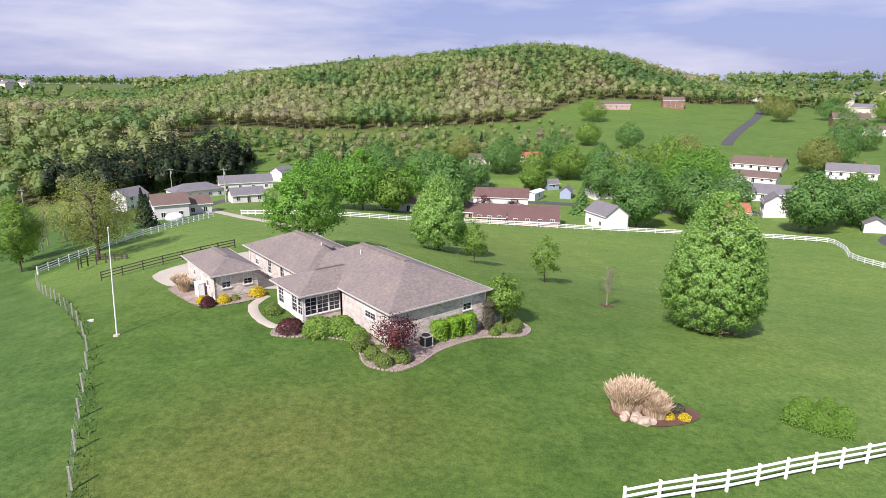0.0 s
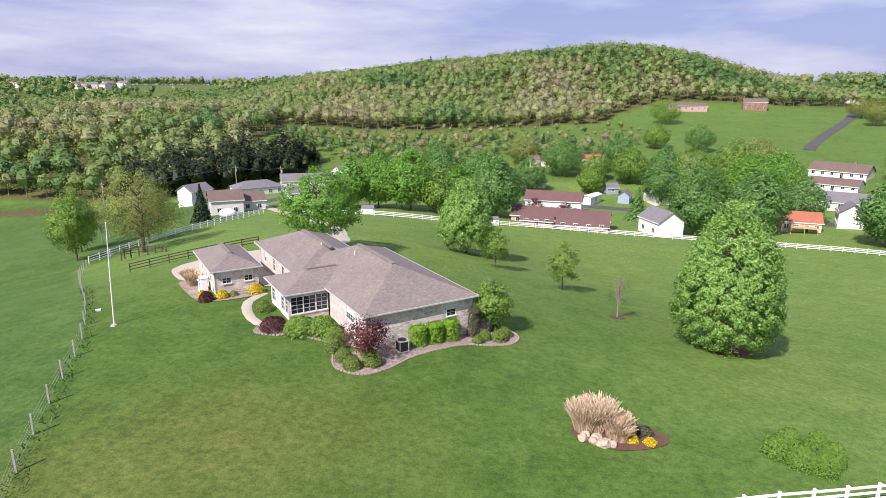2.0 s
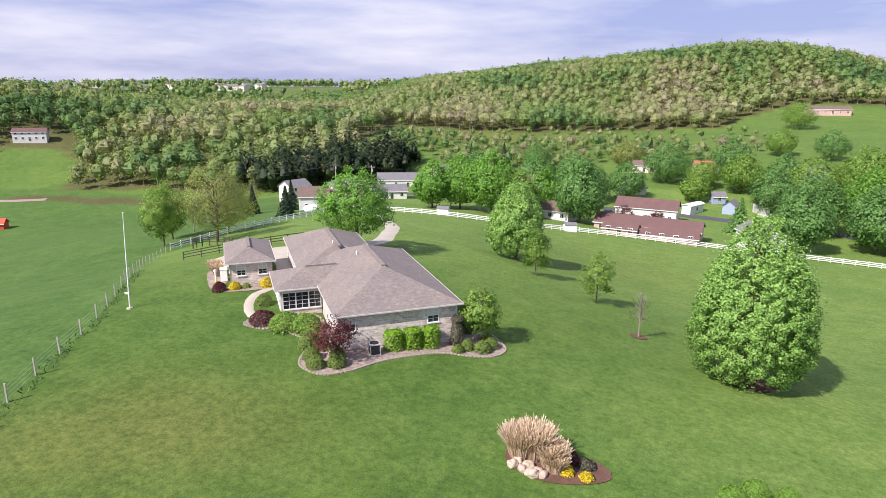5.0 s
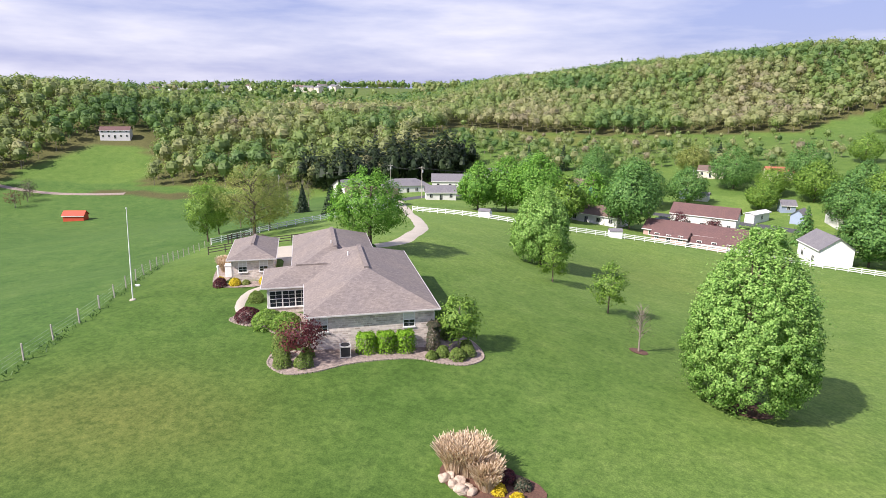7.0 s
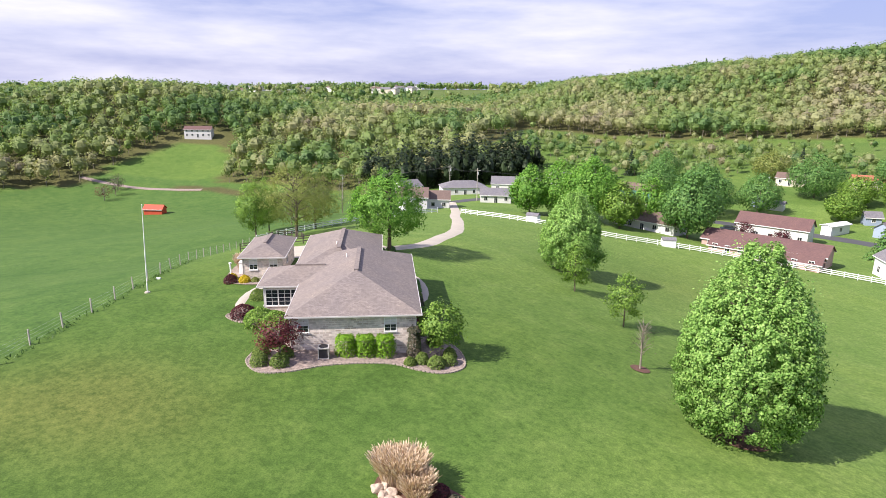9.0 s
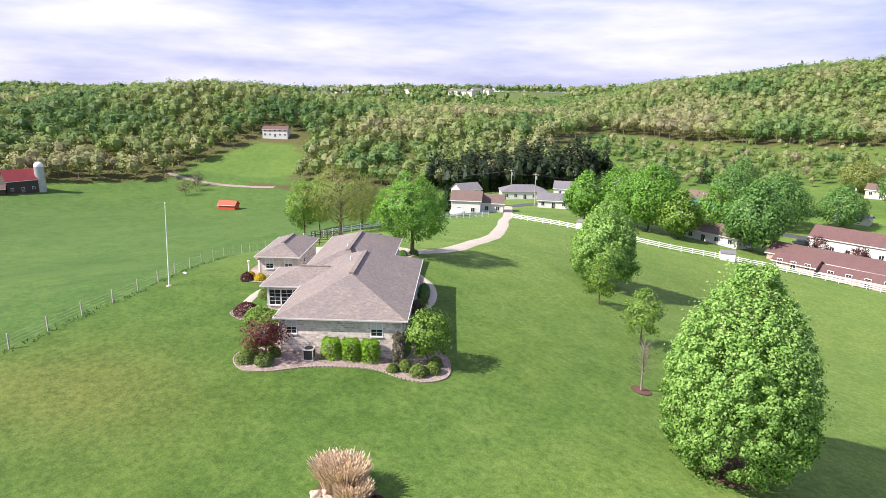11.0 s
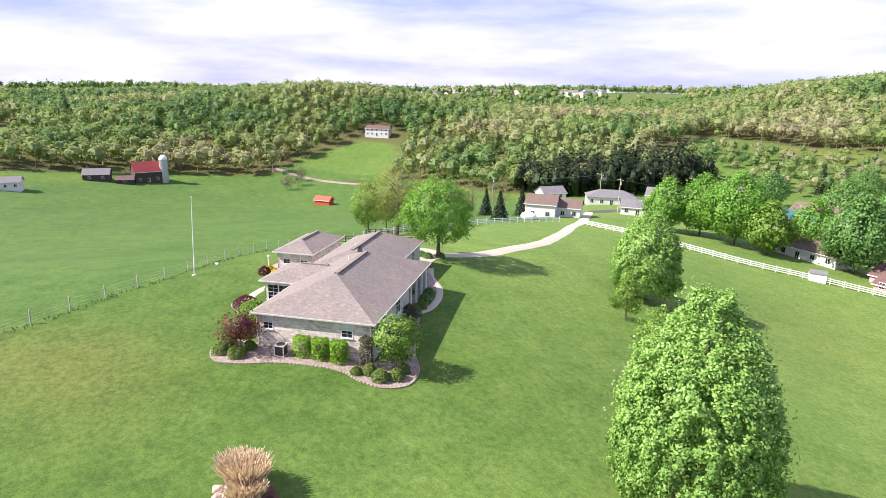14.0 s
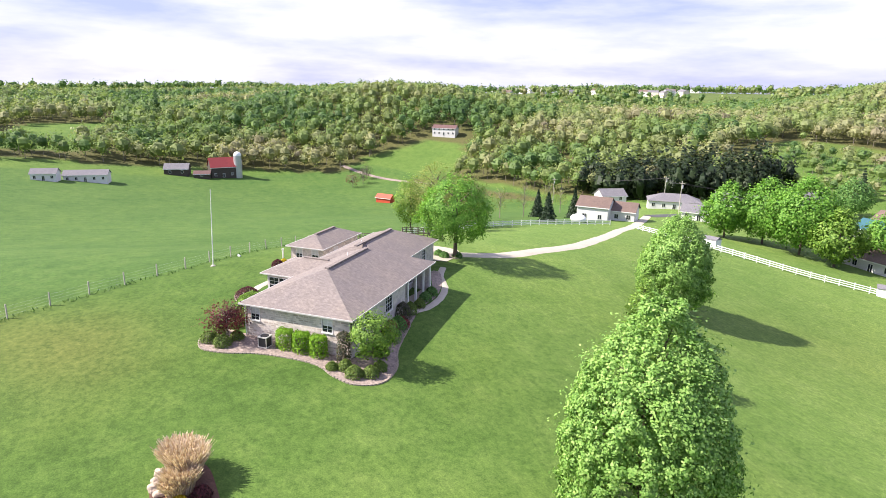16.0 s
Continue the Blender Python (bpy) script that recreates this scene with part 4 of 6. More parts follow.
edge = smooth_line([hw(*p) for p in ((-4.2, 5.9), (-5.4, 6.4), (-6.6, 7.8), (-5.8, 9.0))], 0.3)[:-1] + [None] + smooth_line([hw(*p) for p in ((-3.2, 5.0), (-1.7, 2.6), (-2.4, 0.6), (-2.9, -1.4), (-1.6, -3.2), (0.6, -3.2), (3.2, -2.2), (6.2, -1.7), (8.6, -1.7), (10.6, -2.6), (12.6, -2.9), (14.3, -1.6), (14.4, 1), (13.2, 4), (12.2, 9))], 0.3)
border = thing("bed_edging", "row of rounded tan edging stones round the bed", "edging", (*hw(0, 0), 0))
for p, q in zip(edge, edge[1:]):
    if p and q:
        part("edging_stone", STONE_PIECE, None, border, at=pose(p[0] - border.location.x, p[1] - border.location.y, lz(*p), 0, random.uniform(-6, 6), math.degrees(math.atan2(q[1] - p[1], q[0] - p[0])) + random.uniform(-8, 8)))
BALL = "clipped green boxwood bush beside the house"
for i, (u, v, r, z) in enumerate(((-1.9, 1.5, 0.85, 1.35), (-1.9, -0.5, 0.75, 1.0), (-1.8, -1.9, 0.75, 0.95), (-0.2, -2.1, 0.8, 1.0), (0.1, -0.6, 0.6, 0.8), (10.9, -1.2, 0.6, 0.9), (12.0, -1.8, 0.75, 0.95), (13.1, -1.1, 0.7, 0.9), (13.3, 0.2, 0.6, 0.8), (9.9, -1.6, 0.5, 0.65))):
    bush("boxwood", *hw(u, v), r, z, LEAF_BOX, BALL, seed=20 + i, group="clipped bushes round the house")
for i, u in enumerate((4.75, 6.35, 7.95)):
    bush("hedge_bush", *hw(u, -0.35), 0.82, 1.75 + 0.06 * i, LEAF_HEDGE, "bright green clipped hedge bush against the wall", seed=40 + i, count=2600, profile=BLOCK, group="hedge bushes", ry=0.62, turn=HOUSE_TURN)
bush("barberry_bush", *hw(-5.0, 7.6), 1.25, 1.15, LEAF_PURPLE, "dark purple barberry bush by the path", seed=44, count=2200)
bush("barberry_bush", *hw(-8.6, 18.0), 0.75, 0.95, LEAF_PURPLE, "dark purple barberry bush by the outbuilding", seed=45)
for i, (u, v, r, z) in enumerate(((-3.2, 5.9, 1.5, 1.45), (-1.6, 5.0, 1.4, 1.5), (-1.2, 3.1, 1.0, 1.1))):
    bush("spreading_shrub", *hw(u, v), r, z, LEAF_SHRUB, "loose spreading green shrub under the sunroom windows", seed=50 + i, count=2600, size=0.1)
bush("round_shrub", *hw(-4.6, 12.2), 0.8, 1.05, LEAF_BOX, "round green shrub by the garden path", seed=54)
for i, (u, v, r, z) in enumerate(((-7.1, 18.0, 0.65, 0.8), (-3.9, 17.7, 0.85, 0.95), (-8.7, 19.4, 0.55, 0.7), (-6.0, 18.0, 0.45, 0.5))):
    bush("golden_shrub", *hw(u, v), r, z, LEAF_YELLOW if i != 3 else LEAF_OLIVE, "bright yellow shrub beside the outbuilding", seed=56 + i, group="golden shrubs")
bush("cypress", *hw(10.3, -0.35), 0.6, 2.7, LEAF_GREY, "narrow grey-green cypress at the house corner", seed=61, count=2600, profile=lambda z: np.clip(1 - 0.5 * z ** 2.5, 0, 1))
for i, (u, v, r, z, lf, lab) in enumerate(((11.2, 6.6, 0.9, 1.2, LEAF_PINK, "pink flowering azalea bush"), (11.6, 8.4, 0.8, 1.0, LEAF_PINK, "pink flowering azalea bush"), (11.0, 10.0, 0.9, 1.7, LEAF_GREY, "grey-green weeping shrub by the porch"), (11.3, 13.6, 0.6, 0.9, LEAF_BOX, "dark round bush by the porch"), (11.2, 15.4, 0.7, 1.0, LEAF_DEEP, "dark round bush by the porch"), (11.2, 17.2, 0.7, 1.0, LEAF_DEEP, "dark round bush by the porch"), (9.6, 19.6, 0.7, 1.0, LEAF_DEEP, "dark round bush by the porch"), (8.3, 22.5, 0.6, 0.8, LEAF_DEEP, "dark round bush by the wall"), (11.1, 4.4, 0.7, 0.9, LEAF_DEEP, "dark green shrub by the wall"), (12.2, 2.5, 0.8, 0.9, LEAF_BOX, "dark green shrub in the bed"), (11.9, 5.4, 0.95, 1.3, LEAF_DEEP, "dark green shrub by the wall"), (11.6, 7.5, 0.9, 1.4, LEAF_DEEP, "dark green shrub by the wall"), (11.2, 11.4, 0.7, 1.3, LEAF_BOX, "dark green shrub by the porch"))):
    bush("porch_bush", *hw(u, v), r, z, lf, lab, seed=64 + i)
tree("crabapple", *hw(-0.3, -1.3), 3.5, 1.75, LEAF_CRAB, "small crimson-leaved crabapple tree by the house corner", z0=1.45, profile=ROUND, count=2300, size=0.085, clumps=110, spread=0.3, trunk=0.1, bark=PALE_BARK, limbs=14, seed=81, hollow=0.2)
tree("ornamental_tree", *hw(12.6, 0.3), 4.7, 1.7, LEAF_SHRUB, "small round green tree at the house corner", z0=1.1, profile=ROUND, count=3800, size=0.11, clumps=110, spread=0.26, trunk=0.09, bark=PALE_BARK, seed=82)

ac = thing("air_conditioner", "grey boxy air conditioner on the gravel", "air conditioner", (*hw(3.05, -0.75), lz(*hw(3.05, -0.75)) + 0.03), HOUSE_TURN)
for x in (-0.42, 0.36):
    for y in (-0.42, 0.36):
        part("corner_post", box(x, x + 0.06, y, y + 0.06, 0.05, 0.86), AC_GREY, ac)
part("top_panel", box(-0.44, 0.44, -0.44, 0.44, 0.86, 0.94), AC_GREY, ac)
part("base_pan", box(-0.44, 0.44, -0.44, 0.44, -0.06, 0.05), AC_GREY, ac)
part("grille", box(-0.38, 0.38, -0.38, 0.38, 0.05, 0.85), BLACK, ac, "black side grille")
bm = bmesh.new()
bmesh.ops.create_cone(bm, cap_ends=True, segments=24, radius1=0.36, radius2=0.34, depth=0.04, matrix=Matrix.Translation((0, 0, 0.962)))
part("fan_guard", bm, BLACK, ac, "round black fan guard")

# ---- lawn trees ----
tree("lawn_tree", 27.9, 59.2, 14.7, 5.0, LEAF_MAPLE, "large full-crowned bright green maple on the lawn", z0=1.0, profile=lambda z: np.clip(1 - z ** 2.8, 0, 1) ** 0.74 * np.clip(0.76 + z * 1.4, 0, 1), count=60000, size=0.098, lobes=620, lobe=0.085, trunk=0.32, limbs=12, seed=3, hollow=0.42)
tree("lawn_tree", -0.4, 99.0, 12.4, 4.9, LEAF_MAPLE, "full bright green maple on the lawn", z0=1.3, profile=lambda z: np.clip(1 - z ** 2.8, 0, 1) ** 0.74 * np.clip(0.76 + z * 1.4, 0, 1), count=26000, size=0.14, lobes=300, lobe=0.11, trunk=0.25, seed=4, hollow=0.42)
tree("lawn_tree", 4.9, 86.8, 6.8, 1.9, LEAF_SHRUB, "slender young olive-green tree on the lawn", z0=1.3, count=2600, size=0.12, clumps=120, spread=0.22, trunk=0.09, seed=6, hollow=0.2)
tree("lawn_tree", 13.9, 78.2, 6.4, 2.1, LEAF_SHRUB, "small young green tree on the lawn", z0=1.1, count=2600, size=0.12, clumps=120, spread=0.25, trunk=0.09, profile=OVAL, seed=7, hollow=0.2)
tree("lawn_tree", -17.4, 76.2, 11.4, 4.9, LEAF_FRESH, "spreading fresh green tree beside the driveway", z0=2.2, profile=OVAL, count=17000, size=0.13, clumps=420, spread=0.3, trunk=0.28, seed=8, hollow=0.45)
tree("lawn_tree", 19.0, 65.8, 5.6, 1.35, LEAF_GREY, "bare young tree with a few dry leaves", z0=1.4, count=420, size=0.06, clumps=90, spread=0.2, trunk=0.09, bark=PALE_BARK, limbs=34, seed=9, hollow=0.1)
for i, (x, y, r) in enumerate(((27.9, 59.0, 2.4), (19.0, 65.8, 0.9))):
    bed("mulch_ring", [(x + r * math.cos(a), y + r * math.sin(a)) for a in np.arange(8) * math.pi / 4], 0.06, MULCH, "ring of dark brown mulch round a tree", "flower bed", 0.5)
bed("mulch_ring", [hw(7.4 + 2.0 * math.cos(a), 32.8 + 1.3 * math.sin(a)) for a in np.arange(8) * math.pi / 4], 0.06, GRAVEL, "gravel ring round a tree", "flower bed", 0.5)
for i, (u, v) in enumerate(((6.4, 32.4), (8.8, 33.0), (7.4, 31.8))):
    bush("low_bush", *hw(u, v), 0.7, 0.75, LEAF_DEEP, "dark green low bush under a tree", seed=90 + i)

# island bed with ornamental grass
bed("island_bed", [(11.6, 37.6), (12.2, 36.2), (14.2, 35.5), (16.6, 36.2), (17.9, 37.4), (17.2, 38.6), (14.8, 38.9), (12.6, 38.8)], 0.05, MULCH, "mulched island bed on the lawn", "flower bed", 0.5)


def grass_clump(x, y, radius, height, seed):
    rng = np.random.default_rng(seed)
    k = 2600
    th, r0 = rng.uniform(0, 2 * math.pi, k), radius * 0.55 * np.sqrt(rng.uniform(0, 1, k))
    lean = rng.uniform(0.1, 0.6, k) * (0.35 + r0 / radius)
    hgt = height * rng.uniform(0.7, 1.08, k)
    d = np.stack([np.cos(th), np.sin(th), np.zeros(k)], -1)
    base = d * r0[:, None]
    mid = base + d * (lean * hgt * 0.4)[:, None] + np.array((0, 0, 1)) * (hgt * 0.62)[:, None]
    tip = base + d * (lean * hgt)[:, None] + rng.normal(0, 0.05, (k, 3)) + np.array((0, 0, 1)) * hgt[:, None]
    a = rng.uniform(0, 2 * math.pi, k)
    sd = np.stack([np.cos(a), np.sin(a), np.zeros(k)], -1) * 0.014
    lo = np.stack([base - sd, base + sd, mid + sd * 1.2, mid - sd * 1.2], 1)
    hi = np.stack([mid - sd * 1.2, mid + sd * 1.2, tip + sd * 1.8, tip - sd * 1.8], 1)
    v = np.concatenate([lo, hi], 1).reshape(-1, 3)
    ob = thing("ornamental_grass", "tall straw-coloured clump of dry ornamental grass", "grass", (x, y, lz(x, y)), group="dry grass clumps")
    part("blades", mesh_np("blades", v, as_quads(v)), LEAF_STRAW, ob)


for i, (x, y, r, z) in enumerate(((12.5, 37.5, 1.15, 1.8), (13.3, 37.7, 1.15, 1.9), (14.4, 37.2, 1.0, 1.45), (14.7, 36.8, 0.8, 1.1))):
    grass_clump(x, y, r, z, 100 + i)
grass_clump(*hw(-9.0, 25.4), 0.45, 1.5, 110)
grass_clump(*hw(-8.9, 24.2), 0.4, 1.35, 111)


def boulder(x, y, r, seed):
    bm = bmesh.new()
    bmesh.ops.create_icosphere(bm, subdivisions=3, radius=1)
    for v in bm.verts:
        k = 1 + 0.28 * noise.noise(v.co * 1.3 + Vector((seed * 3.1, 0, 0))) + 0.07 * noise.noise(v.co * 4 + Vector((0, seed, 0)))
        v.co = Vector((v.co.x * k * r, v.co.y * k * r * 0.8, v.co.z * k * r * 0.7))
    whole("boulder", bm, BOULDER, "rounded tan sandstone boulder in the island bed", "boulder", pose(x, y, lz(x, y) + r * 0.32, 10, 8, seed * 50), "boulders in the island bed")


for i, (x, y, r) in enumerate(((12.3, 36.35, 0.38), (12.9, 36.1, 0.36), (13.5, 35.85, 0.45), (13.1, 36.5, 0.4), (14.1, 36.0, 0.34), (12.5, 36.8, 0.34), (13.8, 36.3, 0.3))):
    boulder(x, y, r, i + 1)
bush("golden_shrub", 15.35, 36.8, 0.48, 0.55, LEAF_YELLOW, "small yellow shrub in the island bed", seed=121, count=700, group="golden shrubs")
bush("golden_shrub", 16.5, 36.7, 0.42, 0.45, LEAF_YELLOW, "small yellow shrub in the island bed", seed=122, count=700, group="golden shrubs")
bush("barberry_bush", 15.4, 38.0, 0.6, 0.8, LEAF_PURPLE, "dark shrub in the island bed", seed=123, count=600)
bush("grey_shrub", 16.4, 37.9, 0.55, 0.55, LEAF_GREY, "grey-green low shrub in the island bed", seed=124, count=700)
for i, (x, y, r, z) in enumerate(((24.2, 37.2, 0.95, 1.0), (25.3, 36.2, 0.9, 0.95), (26.5, 35.8, 0.85, 0.95), (27.5, 37.1, 0.9, 1.0), (27.2, 38.5, 0.85, 0.95), (25.6, 38.7, 0.9, 0.9))):
    bush("ring_bush", x, y, r * 0.95, z * 1.5, LEAF_RING, "rounded green bush in a ring on the lawn", seed=130 + i, count=3200, size=0.055, group="ring of bushes")
whole("well_cover", soft_box(-0.45, 0.45, -0.35, 0.35, 0, 0.35, 0.03), CONCRETE, "pale square well cover among bushes", "well cover", pose(26.1, 37.4, lz(26.1, 37.4), 0, 0, 30))

pole = thing("flagpole", "tall thin white flagpole on the lawn", "flagpole", (-27.3, 47.8, lz(-27.3, 47.8)))
part("shaft", tube(bmesh.new(), [(0, 0, -0.1), (0.12, 0.15, 4.5), (0.27, 0.3, 9.2)], [0.06, 0.05, 0.03], 10), WHITE, pole)
bm = bmesh.new()
bmesh.ops.create_cone(bm, cap_ends=True, segments=16, radius1=0.3, radius2=0.26, depth=0.12, matrix=Matrix.Translation((0, 0, 0.05)))
part("base", bm, CONCRETE, pole, "pale concrete footing")
bm = bmesh.new()
bmesh.ops.create_uvsphere(bm, u_segments=12, v_segments=8, radius=0.07, matrix=Matrix.Translation((0.27, 0.3, 9.25)))
part("finial", bm, WHITE, pole)

marker = thing("garden_post", "short white post beside the outbuilding", "post", (*hw(-8.9, 19.6), lz(*hw(-8.9, 19.6))))
part("shaft", soft_box(-0.06, 0.06, -0.06, 0.06, -0.1, 1.7, 0.01), WHITE, marker)
part("feeder", soft_box(-0.12, 0.12, -0.12, 0.12, 1.7, 1.9, 0.03), WHITE, marker, "small white feeder box")
whole("lawn_marker", soft_box(-0.25, 0.25, -0.12, 0.12, 0, 0.22, 0.04), WHITE, "small white marker block on the lawn", "marker", pose(-31.9, 52.0, lz(-31.9, 52.0), 0, 0, 30))
bin_ = thing("storage_bin", "white upright storage bin against the outbuilding", "bin", (*hw(-8.1, 22.0), lz(*hw(-8.1, 22.0))), HOUSE_TURN)
part("bin_body", soft_box(-0.35, 0.35, -0.5, 0.5, 0, 1.3, 0.05), WHITE, bin_)
part("lid", soft_box(-0.39, 0.39, -0.54, 0.54, 1.3, 1.38, 0.03), WHITE, bin_)

# ---- fences ----


def post_mesh(w_, hgt, cap):
    bm = box(-w_ / 2, w_ / 2, -w_ / 2, w_ / 2, -0.3, hgt)
    if cap:
        top = [bm.verts.new((x, y, hgt + 0.004)) for x, y in ((-w_ * 0.62, -w_ * 0.62), (w_ * 0.62, -w_ * 0.62), (w_ * 0.62, w_ * 0.62), (-w_ * 0.62, w_ * 0.62))]
        tip = bm.verts.new((0, 0, hgt + 0.07))
        bm.faces.new(top[::-1])
        for i in range(4):
            bm.faces.new((top[i], top[(i + 1) % 4], tip))
    return bm


def to_mesh(bm, name, material):
    me = bpy.data.meshes.new(name)
    bmesh.ops.recalc_face_normals(bm, faces=bm.faces)
    bm.to_mesh(me)
    bm.free()
    me.materials.append(material)
    return me


VINYL_POST = to_mesh(post_mesh(0.13, 1.35, True), "post", WHITE)
VINYL_RAIL = to_mesh(box(0, 1, -0.025, 0.025, -0.075, 0.075), "rail", WHITE)
DARK_POST = to_mesh(post_mesh(0.12, 1.25, False), "post", DARK_WOOD)
DARK_RAIL = to_mesh(box(0, 1, -0.02, 0.02, -0.06, 0.06), "rail", DARK_WOOD)
WIRE_POST = to_mesh(post_mesh(0.1, 1.4, False), "post", WOOD)
WIRE = to_mesh(box(0, 1, -0.003, 0.003, -0.003, 0.003), "wire", STEEL)


def fence(name, points, spacing, post, rail, levels, label, part_name="rail", tilt=0.0, seed=1):
    line = smooth_line(points, 0.4)
    line = np.array(line)
    run = np.r_[0, np.cumsum(np.hypot(*np.diff(line, axis=0).T))]
    k = max(1, int(round(run[-1] / spacing)))
    at = np.linspace(0, run[-1], k + 1)
    px, py = np.interp(at, run, line[:, 0]), np.interp(at, run, line[:, 1])
    base = Vector((px[0], py[0], lz(px[0], py[0])))
    ob = thing(name, label, "fence", tuple(base))
    rnd = np.random.default_rng(seed)
    spots = [Vector((x, y, lz(x, y))) - base for x, y in zip(px, py)]
    for i, p in enumerate(spots):
        d = spots[min(i + 1, k)] - spots[max(i - 1, 0)]
        turn = math.degrees(math.atan2(d.y, d.x))
        part("post", post, None, ob, at=pose(*p, rnd.normal(0, tilt), rnd.normal(0, tilt), turn))
    for a, b in zip(spots, spots[1:]):
        d = b - a
        for z in levels:
            m = Matrix.Translation(a + Vector((0, 0, z))) @ d.to_track_quat("X", "Z").to_matrix().to_4x4() @ Matrix.Diagonal((d.length, 1, 1, 1))
            part(part_name, rail, None, ob, at=m)
    return ob


LEVELS = (0.38, 0.78, 1.17)
LABEL = "white three-rail vinyl fence along the lawn"
fence("rail_fence", [(-65.8, 95), (-65.2, 99), (-63.5, 110), (-60, 124), (-58, 140), (-57, 149)], 2.4, VINYL_POST, VINYL_RAIL, LEVELS, LABEL)
fence("rail_fence", [(-50.5, 150.5), (-45, 148), (-35, 147), (-25, 147), (-11.5, 150), (0, 156), (12, 160.5), (24, 162.5), (40, 162.5), (62, 159.5), (83, 152.5), (93, 146.5)], 2.4, VINYL_POST, VINYL_RAIL, LEVELS, LABEL)
fence("rail_fence", [(93, 146.5), (95, 143.5), (92, 134), (88, 126), (87.5, 116), (92, 100)], 2.4, VINYL_POST, VINYL_RAIL, LEVELS, LABEL)
fence("rail_fence", [(9.6, 27.2), (12.2, 28.0), (16.2, 29.1), (20.7, 30.7), (24.9, 32.1), (29.0, 33.6), (34, 35.6)], 2.2, VINYL_POST, VINYL_RAIL, LEVELS, "white three-rail vinyl fence crossing the lawn")
fence("wire_fence", [(-14, 17.5), (-17.2, 24), (-20, 29), (-23.8, 36.5), (-27.8, 44.3), (-34, 53), (-43, 64), (-52, 75), (-60, 86), (-65, 94)], 3.9, WIRE_POST, WIRE, (0.25, 0.55, 0.85, 1.15), "wire fence with thin weathered wooden posts", "wire", 1.6)
fence("paddock_fence", [hw(-13.5, 44), hw(-8, 43.5), hw(-3, 43), hw(3, 43.5)], 2.4, DARK_POST, DARK_RAIL, (0.4, 0.8, 1.15), "dark wooden rail fence behind the garage")

